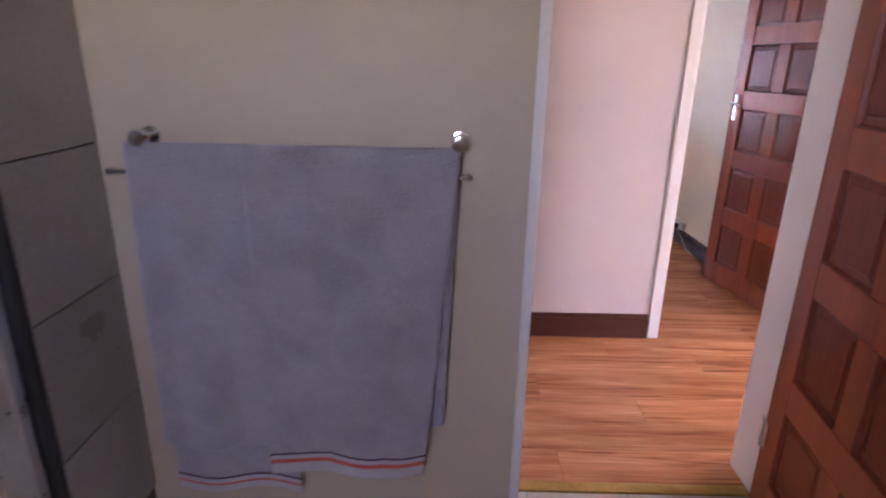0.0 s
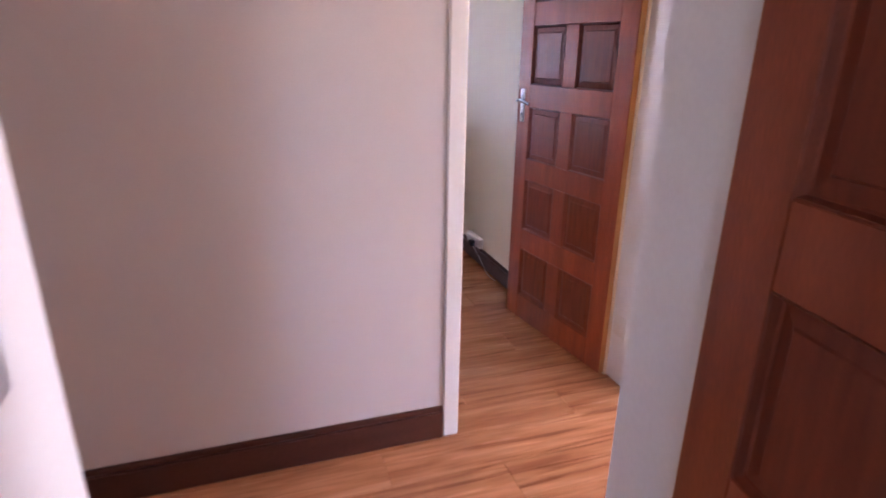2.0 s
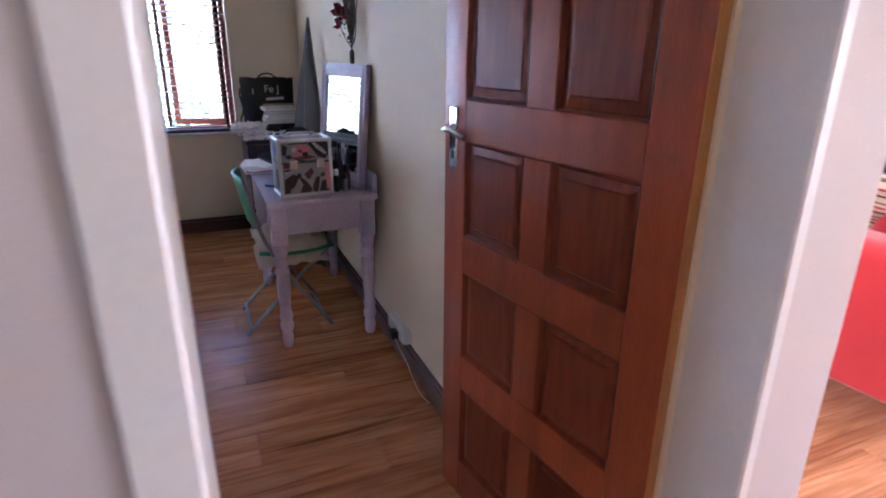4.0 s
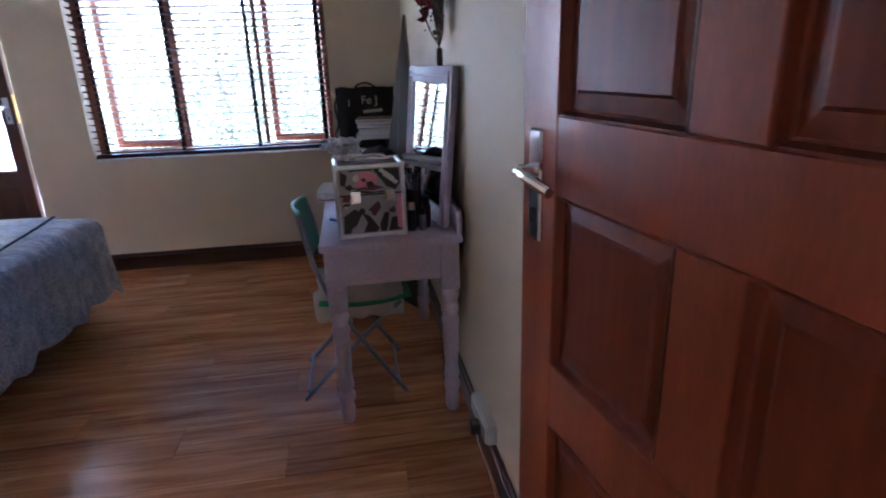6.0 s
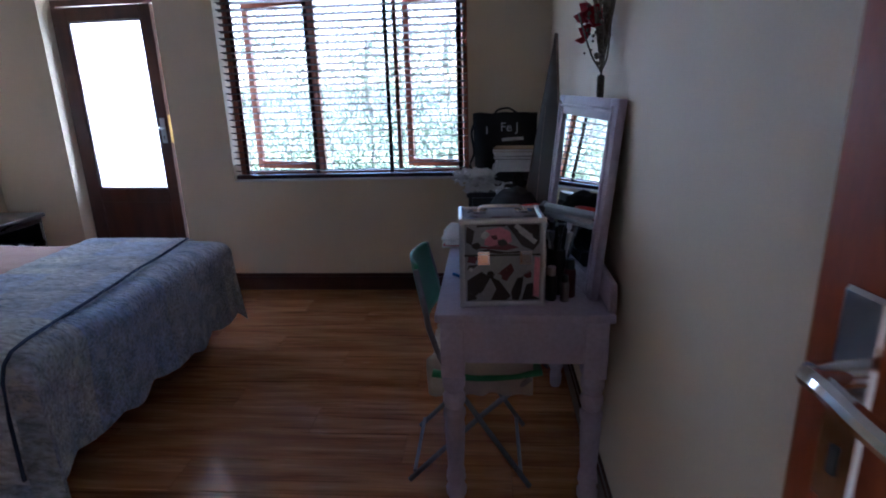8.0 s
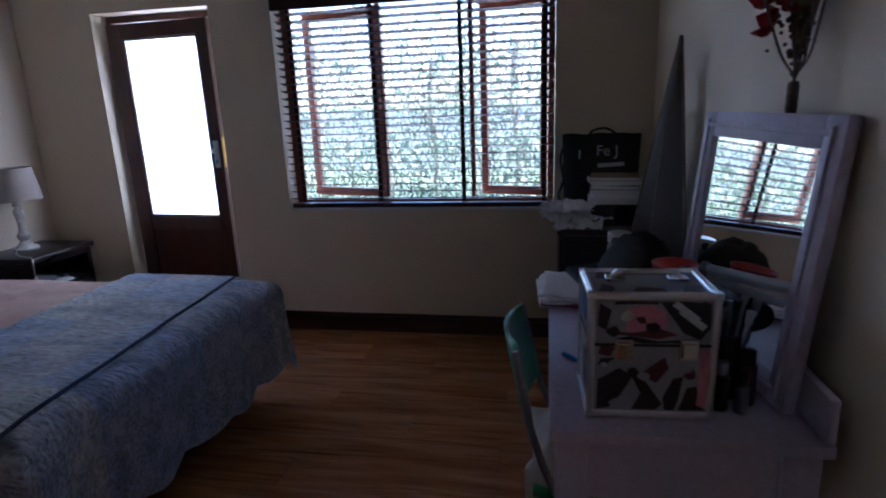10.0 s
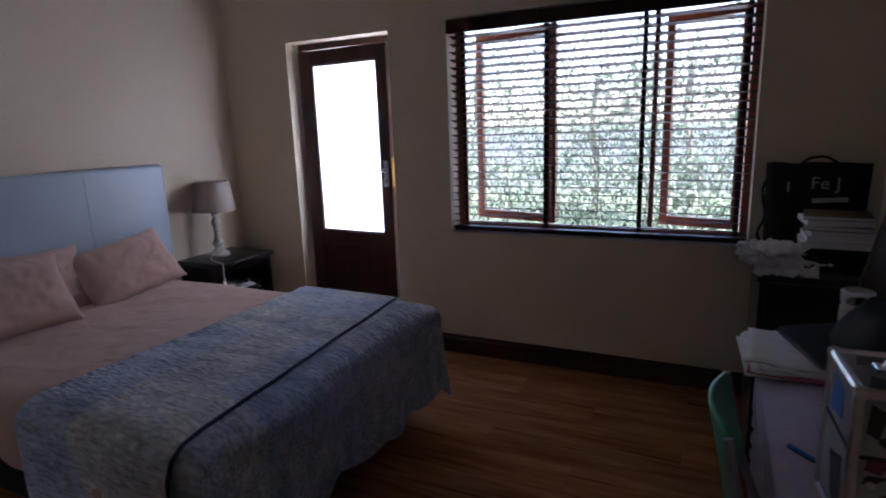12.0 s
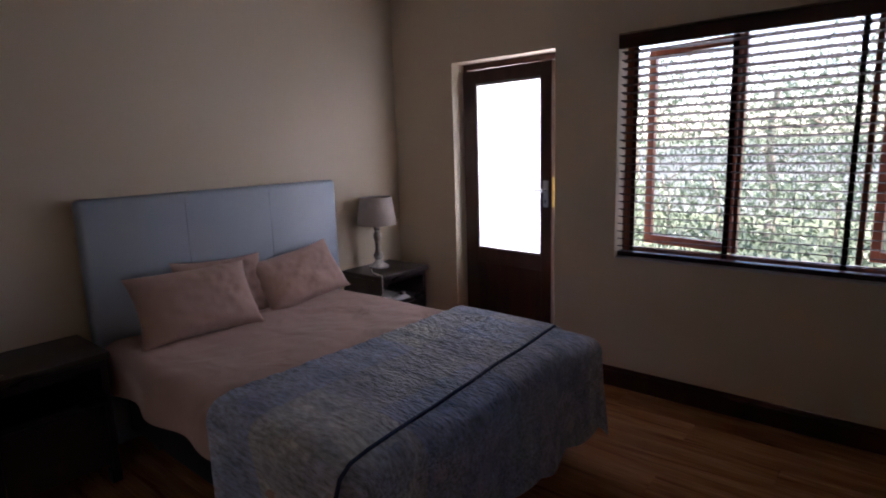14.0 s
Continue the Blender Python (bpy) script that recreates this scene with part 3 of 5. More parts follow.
def panel_mesh():
    """One raised panel, 1 by 1, both faces: moulding, groove and field."""
    bm = bmesh.new()
    for s in (1, -1):
        rings = []
        for inset, d in ((0.0, 0.0205), (0.012, 0.0195), (0.026, 0.008), (0.04, 0.0062), (0.125, 0.0092), (0.14, 0.0128)):
            rings.append([bm.verts.new((inset if i in (0, 3) else 1 - inset, s * d, inset * 0.9 if i in (0, 1) else 1 - inset * 0.9)) for i in range(4)])
        for a, b in zip(rings, rings[1:]):
            for i in range(4):
                bm.faces.new((a[i], a[(i + 1) % 4], b[(i + 1) % 4], b[i]))
        bm.faces.new(rings[-1])
    return mesh_of("panel", bm, MAHOGANY_SHADED)


PANEL = panel_mesh()


def lever(parent, s, z, side):
    """Lever handle on its long plate, on one face of a door."""
    plate = part("handle_plate", moved(box(-0.019, 0.019, 0.0, 0.007, -0.085, 0.085, bevel=0.003), pose(s, 0.0205 if side > 0 else -0.0275, z)), CHROME, parent, "polished chrome lock plate")
    bm = bmesh.new()
    y0 = 0.0275 * side
    rod(bm, (s, y0, z + 0.025), (s, y0 + 0.028 * side, z + 0.025), 0.010)
    tube(bm, arc([(s, y0 + 0.029 * side, z + 0.025), (s - 0.025, y0 + 0.034 * side, z + 0.028), (s - 0.06, y0 + 0.034 * side, z + 0.022), (s - 0.098, y0 + 0.026 * side, z + 0.012)], 5), 0.0085, 10)
    part("lever_handle", bm, CHROME, plate, "curved chrome lever")
    part("keyhole", moved(box(-0.004, 0.004, 0, 0.002, -0.012, 0.012, bevel=0.0005), pose(s, y0 if side > 0 else y0 - 0.002, z - 0.045)), BLACK, plate, "dark keyhole")


def panelled_door(name, label, m, handle_z=1.205):
    d = tagged(new(name), label, "door", kind="structure")
    d.matrix_basis = m
    W, T, TOP = 0.81, 0.0205, 2.03
    stile = mesh_of("stile", box(0, 0.105, -T, T, 0.008, TOP, bevel=0.002), MAHOGANY)
    for x in (0.0, W - 0.105):
        o = new("stile", stile)
        o.parent, o.location = d, (x, 0, 0)
    zs = [0.008] + [v for r in ROWS_Z for v in r] + [TOP]
    for z0, z1 in zip(zs[::2], zs[1::2]):
        part("rail", box(0.1055, W - 0.1055, -T, T, z0, z1, bevel=0.002), MAHOGANY, d)
    for z0, z1 in ROWS_Z:
        part("mullion", box(0.358, 0.452, -T, T, z0 + 0.0005, z1 - 0.0005, bevel=0.002), MAHOGANY, d)
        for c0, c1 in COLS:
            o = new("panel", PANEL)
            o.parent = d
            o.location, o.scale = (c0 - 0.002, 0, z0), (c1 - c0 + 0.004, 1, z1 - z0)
    part("edge", box(W, W + 0.002, -T + 0.002, T - 0.002, 0.01, TOP - 0.002), EDGE_WOOD, d, "paler raw timber edge")
    part("hinge_edge", box(-0.002, 0.0, -T + 0.002, T - 0.002, 0.01, TOP - 0.002), EDGE_WOOD, d, "paler raw timber edge")
    for side in (1, -1):
        lever(d, W - 0.052, handle_z, side)
    for z in (0.28, 1.75):
        hinge = boxes((-0.030, -0.003, -T - 0.003, -T, z - 0.05, z + 0.05), (-0.003, 0.028, -T - 0.003, -T, z - 0.05, z + 0.05))
        rod(hinge, (-0.003, -T - 0.005, z - 0.05), (-0.003, -T - 0.005, z + 0.05), 0.006)
        part("hinge", hinge, STEEL, d, "small steel butt hinge")
    return d


panelled_door("door_bedroom", "open red-brown timber door with ten raised panels and chrome handle", pose(2.130, 2.908, 0, 0, 0, 98.4))
panelled_door("door_bathroom", "red-brown panelled timber door standing open into the bathroom", pose(1.228, 1.447, 0, 0, 0, -98.5))


# ---- garden door ----
def garden_door(m):
    d = tagged(new("door_garden"), "dark timber garden door with frosted pane, slightly ajar", "door", kind="structure")
    d.matrix_basis = m
    W, T, TOP = 0.742, 0.021, 1.985
    for x0, x1 in ((0, 0.11), (W - 0.080, W)):
        part("stile", box(x0, x1, -T, T, 0.012, TOP, bevel=0.003), GDOOR, d)
    for z0, z1 in ((0.012, 0.16), (0.655, 0.755), (1.895, TOP)):
        part("rail", box(0.1105, W - 0.0805, -T, T, z0, z1, bevel=0.003), GDOOR, d)
    part("lower_panel", box(0.1105, W - 0.0805, -0.010, 0.010, 0.1605, 0.6545), GDOOR, d, "flat dark timber lower panel")
    part("pane", box(0.1105, W - 0.0805, -0.003, 0.003, 0.7555, 1.8945), FROST, d, "bright frosted glass pane")
    for x0, x1, z0, z1 in ((0.1105, 0.122, 0.7555, 1.8945), (W - 0.092, W - 0.0805, 0.7555, 1.8945), (0.122, W - 0.092, 0.7555, 0.767), (0.122, W - 0.092, 1.883, 1.8945)):
        part("glazing_bead", box(x0, x1, -0.016, -0.004, z0, z1, bevel=0.002), GDOOR, d)
    plate = part("handle_plate", box(W - 0.060, W - 0.022, -T - 0.006, -T, 1.08, 1.25, bevel=0.002), STEEL, d, "steel lock plate")
    bm = rod(bmesh.new(), (W - 0.042, -T - 0.006, 1.185), (W - 0.042, -T - 0.035, 1.185), 0.009)
    tube(bm, [(W - 0.038, -T - 0.037, 1.185), (W - 0.08, -T - 0.040, 1.187), (W - 0.155, -T - 0.038, 1.183)], 0.008, 10)
    part("lever_handle", bm, STEEL, plate, "steel lever")
    part("keyhole", box(W - 0.046, W - 0.038, -T - 0.008, -T - 0.006, 1.105, 1.13), BLACK, plate)
    part("lock_face", box(W, W + 0.003, -0.012, 0.012, 1.08, 1.27), BRASS, d, "brass lock face on the door edge")
    return d


setting("door_frame_garden", boxes((-1.234, -1.195, 7.235, 7.325, 0, 2.041), (-0.470, -0.435, 7.235, 7.325, 0, 2.041), (-1.195, -0.470, 7.235, 7.325, 2.0, 2.041), bevel=0.003), GDOOR, "dark timber outer door frame")
garden_door(pose(-1.205, 7.213, 0, 0, 0, -4.8))


# ---- window with blind ----
win = tagged(new("window_bedroom"), "three-light timber window with side casements ajar", "window", kind="structure")
for n_, r in (("window_frame", (-0.034, 0.008, 7.235, 7.300, 0.802, 2.068)), ("window_frame", (1.574, 1.610, 7.235, 7.300, 0.802, 2.068)),
              ("window_frame", (0.008, 1.574, 7.235, 7.300, 0.802, 0.850)), ("window_frame", (0.008, 1.574, 7.235, 7.300, 2.018, 2.068)),
              ("mullion", (0.562, 0.588, 7.240, 7.295, 0.8625, 2.0075)), ("mullion", (1.113, 1.139, 7.240, 7.295, 0.8625, 2.0075))):
    part(n_, box(*r, bevel=0.003), WINDOW_WOOD, win)
part("window_sill", box(-0.035, 1.611, 7.112, 7.234, 0.8005, 0.806), FRAME_WHITE, win, "thin white painted sill")


def casement(x0, x1, m):
    w = x1 - x0
    s = 0.042
    sash = part("casement", boxes((0, s, -0.018, 0.018, 0.854, 2.014), (w - s, w, -0.018, 0.018, 0.854, 2.014), (s, w - s, -0.018, 0.018, 0.854, 0.905), (s, w - s, -0.018, 0.018, 1.965, 2.014), bevel=0.002), WINDOW_WOOD, win, "red-brown timber casement")
    sash.matrix_basis = m
    p = part("pane", boxes((s, w - s, -0.002, 0.002, 0.905, 1.965)), GLASS, sash, "clear glass pane", None)
    p.visible_shadow = False


casement(0.010, 0.552, pose(0.552, 7.322, 0, 0, 0, 167))
casement(1.151, 1.572, pose(1.572, 7.322, 0, 0, 0, 166))
p = part("pane", boxes((0.5925, 1.1075, 7.266, 7.270, 0.8625, 2.0075)), GLASS, win, "clear fixed glass pane", None)
p.visible_shadow = False

blind = thing("venetian_blind", "dark mahogany wooden venetian blind with half-open slats", "window blind", pose(0, 0, 0))
X0, X1, YB = -0.028, 1.602, 7.158
part("valance", box(X0 - 0.004, X1 + 0.004, YB - 0.062, YB - 0.036, 1.985, 2.058, bevel=0.004), SLAT, blind, "dark timber valance")
part("headrail", box(X0, X1, YB - 0.034, YB + 0.024, 2.02, 2.062), TAPE, blind)
slat_bm = bmesh.new()
grid(slat_bm, lambda u, v: (X0 + u * (X1 - X0), (v - 0.5) * 0.050, 0.0022 * (1 - (2 * v - 1) ** 2) + 0.0019), 1, 6)
grid(slat_bm, lambda u, v: (X0 + u * (X1 - X0), (v - 0.5) * 0.050, 0.0022 * (1 - (2 * v - 1) ** 2) - 0.0019), 1, 6)
for y in (-0.025, 0.025):
    grid(slat_bm, lambda u, v: (X0 + u * (X1 - X0), y, 0.0019 - 0.0038 * v), 1, 1)
slat_mesh = mesh_of("slat", slat_bm, SLAT, 40)
N_SLATS = 26
rnd_blind = random.Random(4)
for k in range(N_SLATS):
    o = new("slat", slat_mesh)
    o.parent = blind
    o.matrix_basis = pose(0, YB, 0.868 + k * (1.985 - 0.868) / (N_SLATS - 0.6), -11 + rnd_blind.uniform(-1.0, 1.0), rnd_blind.uniform(-0.05, 0.05), 0)
part("bottom_rail", box(X0, X1, YB - 0.028, YB + 0.028, 0.815, 0.842, bevel=0.004), SLAT, blind, "dark timber bottom rail")
for x in (0.036, 0.547, 1.074, 1.553):
    part("ladder_tape", box(x - 0.013, x + 0.013, YB + 0.0284, YB + 0.0296, 0.842, 2.02), TAPE, blind, "dark cloth ladder tape")
    part("lift_cord", rod(bmesh.new(), (x, YB - 0.028, 0.842), (x, YB - 0.028, 2.02), 0.0016, n=6), TAPE, blind, "thin dark lift cord")
part("cord", rod(bmesh.new(), (0.86, YB - 0.034, 0.95), (0.86, YB - 0.034, 2.0), 0.0015, n=6), TAPE, blind)


# ---- bathroom ----
rail = thing("towel_rail", "chrome double towel rail on the beige wall", "towel rail", pose(0, 0, 0))
part("bar", rod(bmesh.new(), (-0.675, 1.262, 1.232), (0.150, 1.262, 1.232), 0.008), CHROME, rail)
part("lower_bar", rod(bmesh.new(), (-0.785, 1.290, 1.165), (0.172, 1.290, 1.165), 0.007), CHROME, rail, "lower chrome bar ends beside the towels")
for x in (-0.675, 0.150):
    bm = lathe(bmesh.new(), [(0.004, -0.012), (0.020, -0.010), (0.026, 0.0), (0.024, 0.014), (0.016, 0.022), (0.010, 0.030), (0.010, 0.062), (0.024, 0.064), (0.026, 0.070)], 20)
    part("bracket", moved(bm, pose(x, 1.250, 1.260, -90, 0, 0)), CHROME, rail, "rounded chrome bracket")
for x in (-0.785, 0.172):
    bm = lathe(bmesh.new(), [(0.003, -0.006), (0.010, -0.005), (0.012, 0.004), (0.008, 0.008), (0.007, 0.030)], 14)
    part("end_cap", moved(bm, pose(x, 1.290, 1.165, -90, 0, 0)), CHROME, rail, "small chrome end cap")


def towel(x0, x1, x0b, x1b, y, z_front, z_back, seed, label, hang):
    """A towel over the bar at its height: the front fall, the turn over the bar, and the back fall."""
    top, r = 1.232, 0.014
    lf, lb = top - z_front, top - z_back

    def fn(u, v):
        s = v * (lf + lb + math.pi * r)
        x = x0 + u * (x1 - x0)
        if s < lf:
            z, yy, k = z_front + s, y - r, 1 - s / lf
        elif s < lf + math.pi * r:
            a = (s - lf) / r
            z, yy, k = top + r * math.sin(a), y - r * math.cos(a), 0
        else:
            z, yy, k = top - (s - lf - math.pi * r), y + r, (s - lf - math.pi * r) / lb
        x = x + k * (1 if s < lf else 0.35) * ((x0b - x0) * (1 - u) + (x1b - x1) * u)
        fold = 0.010 * math.sin(u * 9 + seed) * k + 0.014 * wave(u * 2.5 + seed, z * 1.7, seed) * min(1, 2.2 * k)
        z += 0.014 * math.sin(u * 7.5 + seed * 2) * k * k
        return (x, yy - abs(fold) * 0.9 - 0.012 * k if yy < y else yy, z)

    def mat_fn(u, v):
        s = v * (lf + lb + math.pi * r)
        if not hang:
            s = lf + lb + math.pi * r - s
            return 1 if s < 0.020 else 3 if s < 0.025 else 2 if s < 0.030 else 1 if s < 0.046 else 3 if s < 0.051 else 0
        return 1 if s < 0.038 else 2 if s < 0.052 else 1 if s < 0.062 else 3 if s < 0.072 else 0

    bm = grid(bmesh.new(), fn, 44, 260, mat_fn)
    t = solid("towel", bm, [TERRY, TERRY_PALE, STRIPE_RED, STRIPE_DARK], label, "towel", group="towels on the rail", smooth=60)
    sol = t.modifiers.new("thickness", "SOLIDIFY")
    sol.thickness, sol.offset = 0.006, 0.0
    return t


towel(-0.715, -0.34, -0.715, -0.30, 1.262, 0.345, 0.150, 1.3, "grey terry towel with thin plum stripes hanging on the rail", 0)
towel(-0.415, 0.150, -0.40, 0.062, 1.254, 0.258, 0.40, 2.9, "grey terry bath towel with coral striped hem on the rail", 1)

setting("shower_edge_trim", boxes((-0.955, -0.822, 0.925, 0.958, 0, 2.1), bevel=0.004), BLACK, "dark seal along the shower opening")
setting("shower_post", boxes((-0.92, -0.840, 0.880, 0.924, 0, 2.1), bevel=0.006), STEEL, "grey metal shower post")


# ---- lounge ----
def rounded(bm, x0, x1, y0, y1, z0, z1, r, seg=4):
    return bx(bm, x0, x1, y0, y1, z0, z1, bevel=r, seg=seg)


def soften(ob, amount=0.008, scale=3.0):
    """Slight unevenness of upholstery."""
    for v in ob.data.vertices:
        p = v.co
        v.co = p + amount * Vector((wave(p.x, p.y, p.z, s=scale), wave(p.y + 5, p.z, p.x, s=scale), wave(p.z + 9, p.x, p.y, s=scale)))


sofa = thing("sofa", "bright red suede two-seater sofa on chrome feet", "sofa", pose(3.645, 3.155, 0, 0, 0, 5))


def arm_bm(x):
    bm = bx(bmesh.new(), x, x + 0.27, 0.0, 0.84, 0.15, 0.765, bevel=0.085, seg=6)
    for v in bm.verts:
        if v.co.z < 0.3:
            v.co.z = 0.15 + (v.co.z - 0.15) * 0.45
    return bm


part("armrest", arm_bm(0.0), SOFA_RED, sofa, smooth=60)
part("armrest", arm_bm(1.73), SOFA_RED, sofa, smooth=60)
part("backrest", rounded(bmesh.new(), 0.10, 1.90, 0.0, 0.28, 0.16, 0.88, 0.09, 5), SOFA_RED, sofa, smooth=60)
for x in (0.28, 1.0):
    soften(part("back_cushion", rounded(bmesh.new(), x, x + 0.72, 0.20, 0.46, 0.44, 0.93, 0.11, 5), SOFA_RED, sofa, "plump red back cushion", 60))
    soften(part("seat_cushion", rounded(bmesh.new(), x, x + 0.72, 0.28, 0.86, 0.32, 0.48, 0.06, 4), SOFA_RED, sofa, "red seat cushion", 60))
part("base", rounded(bmesh.new(), 0.24, 1.76, 0.05, 0.84, 0.15, 0.33, 0.03, 3), SOFA_RED, sofa, smooth=60)
for x in (0.32, 1.62):
    for y in (0.10, 0.76):
        part("foot", box(x, x + 0.05, y, y + 0.018, 0.0, 0.155, bevel=0.003), CHROME, sofa, "square chrome foot")


def cushion_bm(w, h, t, pinch=0.10, n=24, seed=0.0, wrinkle=0.006):
    """A stuffed cushion or pillow lying flat, pinched to its corners."""
    bm = bmesh.new()
    for s in (1, -1):
        def fn(u, v):
            a, b = 2 * u - 1, 2 * v - 1
            e = max(0.0, (1 - abs(a) ** 2.6) * (1 - abs(b) ** 2.6))
            x = a * w / 2 * (1 - pinch * (1 - abs(b) ** 2) * abs(a) ** 3 * 0.6)
            y = b * h / 2 * (1 - pinch * (1 - abs(a) ** 2) * abs(b) ** 3 * 0.6)
            k = wrinkle * (wave(a * 3 + seed, b * 3, s) + 0.5 * wave(a * 8 + seed, b * 5, s + 4)) * (0.4 + e)
            return (x, y, s * t / 2 * e ** 0.5 + k)
        grid(bm, fn, n, n)
    bmesh.ops.remove_doubles(bm, verts=bm.verts[:], dist=0.0006)
    return bm


solid("cushion", cushion_bm(0.60, 0.42, 0.17), STRIPES, "brown, cream and red striped cushion on the red sofa", "cushion", pose(3.98, 3.68, 0.80, 56, -6, 103), smooth=80)

unit = thing("tv_unit", "low charcoal lacquered television unit with open centre", "tv unit", pose(7.485, 4.35, 0))
part("top", box(0, 0.46, 0, 2.0, 0.565, 0.605, bevel=0.004), TV_UNIT, unit)
part("bottom", box(0.01, 0.45, 0.01, 1.99, 0.05, 0.085), TV_UNIT, unit)
part("back", box(0.44, 0.455, 0.01, 1.99, 0.085, 0.565), TV_UNIT, unit)
for y in (0.01, 0.62, 1.34, 1.965):
    part("divider", box(0.01, 0.44, y, y + 0.025, 0.085, 0.5645), TV_UNIT, unit)
part("middle_shelf", box(0.03, 0.43, 0.646, 1.339, 0.31, 0.33), TV_UNIT, unit)
for y0 in (0.036, 0.33, 1.366, 1.668):
    dd = part("door", box(-0.006, 0.009, y0, y0 + 0.288, 0.09, 0.56, bevel=0.003), TV_UNIT, unit)
    part("handle", box(-0.012, -0.006, y0 + 0.10, y0 + 0.19, 0.40, 0.46, bevel=0.003), STEEL, dd, "pale metal label pull")
for x in (0.03, 0.38):
    for y in (0.04, 1.90):
        part("foot", box(x, x + 0.05, y, y + 0.05, 0, 0.05), TV_UNIT, unit)
solid("media_player", box(7.56, 7.81, 5.93, 6.28, 0.606, 0.655, bevel=0.004), BLACK, "flat black media box on the television unit", "media player")
solid("set_top_box", box(7.58, 7.80, 5.66, 5.86, 0.606, 0.645, bevel=0.004), BLACK, "black decoder box on the television unit", "decoder")
solid("loudspeaker", box(7.56, 7.74, 5.27, 5.45, 0.606, 0.80, bevel=0.006), BLACK, "small dark loudspeaker on the television unit", "loudspeaker")
tv = thing("television", "flat black television on a wall bracket", "television", pose(7.73, 4.71, 0.945))
part("casing", box(0.0, 0.06, 0, 1.08, 0, 0.62, bevel=0.008), BLACK, tv)
part("screen", box(-0.003, 0.0, 0.035, 1.045, 0.05, 0.59), SCREEN, tv, "dark glossy screen")
part("bracket", box(0.06, 0.219, 0.44, 0.64, 0.2, 0.45), BLACK, tv)


# ---- bed ----
BX0, BX1, BY0, BY1, BZ = -1.70, 0.195, 4.90, 6.30, 0.572
bed = thing("bed", "double bed with pale blue padded headboard and dark base", "bed", pose(0, 0, 0))
hb = part("headboard", rounded(bmesh.new(), -1.795, -1.715, 4.86, 6.42, 0.02, 1.285, 0.028, 4), HEAD_VINYL, bed, "pale blue vinyl padded headboard", 60)
for y in (5.38, 5.90):
    part("seam", tube(bmesh.new(), [(-1.7135, y, 0.60), (-1.7135, y, 1.268)], 0.0022, 6), HEAD_VINYL, hb)
part("base", rounded(bmesh.new(), BX0 + 0.02, BX1 - 0.06, BY0 + 0.05, BY1 - 0.05, 0.10, 0.34, 0.015, 2), BED_BASE, bed, "dark cloth-covered bed base")
part("mattress", rounded(bmesh.new(), BX0, BX1 - 0.03, BY0 + 0.02, BY1 - 0.02, 0.342, BZ - 0.012, 0.04, 4), LINEN_PEACH, bed)
for x in (BX0 + 0.1, BX1 - 0.2):
    for y in (BY0 + 0.12, BY1 - 0.18):
        part("leg", box(x, x + 0.06, y, y + 0.06, 0, 0.10), NIGHT, bed)


def drape(bm, x0, x1, y0, y1, ex0, ex1, drop, foot, top, nu, nv, rough, seed, puff, scallop, near=None, slant=0.0):
    """A cloth laid over the bed from x0 to x1: it hangs down the sides by drop and, past x1, over the foot by foot."""
    lx, w = x1 - x0 + foot, y1 - y0
    r = 0.085
    near = drop if near is None else near

    def hang(o):
        a = min(o / r, math.pi / 2)
        out = r * math.sin(a)
        down = r * (1 - math.cos(a)) + max(0.0, o - r * math.pi / 2)
        return out, down

    def fn(u, v):
        sc = scallop * (1 - abs(math.sin((u * 7 + 0.3) * math.pi)))
        a = u * lx
        b = v * (w + drop + near) - w / 2 - near
        ox = max(0.0, a - (x1 - x0) + r * 0.55)
        oy = max(0.0, abs(b) - w / 2 + r * 0.55)
        sx, dx = hang(ox)
        sy, dy = hang(oy)
        side = 1 if b > 0 else -1
        both = min(ox, oy)
        down = max(dx, dy) + 0.10 * both
        flare = 0.05 * both
        x = x0 + min(a, x1 - x0 - r * 0.55) + sx * (1 if not oy else 1) + flare
        y = (y0 + y1) / 2 + side * (min(abs(b), w / 2 - r * 0.55) + sy + flare)
        t = max(ox, oy)
        fold = 0.022 * min(1.0, t * 3) * math.sin((y if ox > oy else x) * 13 + seed)
        if ox > oy:
            x += fold + 0.035 * wave(y * 2.1, down * 2.0, seed)
            down *= 1 - scallop * (1 - abs(math.sin(y * 12.0)))
        elif oy:
            y += side * (fold + 0.03 * wave(x * 2.1, down * 2.0, seed))
            down *= 1 - scallop * (1 - abs(math.sin(x * 12.0)))
        z = top - down
        k = 1.0 if not t else 0.35
        z += k * rough * (wave(x * 2.3, y * 2.3, seed) + 0.6 * wave(x * 6, y * 5, seed + 3) + 0.3 * wave(x * 13, y * 12, seed + 7))
        z += puff * (abs(math.sin(x * 36)) * abs(math.sin(y * 36))) * (1 if not t else 0.3)
        x += slant * (u ** 3) * max(0.0, min(1.0, (y1 - y) / w))
        return (x, y, max(z, 0.012 + 0.004 * abs(math.sin(x * 40 + y * 31))))

    return grid(bm, fn, nu, nv)


duvet = solid("bed_sheet", drape(bmesh.new(), BX0 + 0.004, -0.20, BY0, BY1, 0, 0, 0.23, 0.0, BZ + 0.008, 130, 150, 0.013, 4.0, 0.0, 0.0), LINEN_PEACH,
              "rumpled peach cotton sheet tucked over the mattress", "bed sheet", smooth=80)
throw = thing("quilt", "blue-grey patchwork quilt folded back over the foot of the bed", "quilt", pose(0, 0, 0))
part("lower_layer", drape(bmesh.new(), -0.50, BX1, BY0 - 0.012, BY1 + 0.012, 0, 0, 0.475, 0.475, BZ + 0.030, 130, 260, 0.008, 1.7, 0.0045, 0.07, 0.612), QUILT, throw, smooth=80)
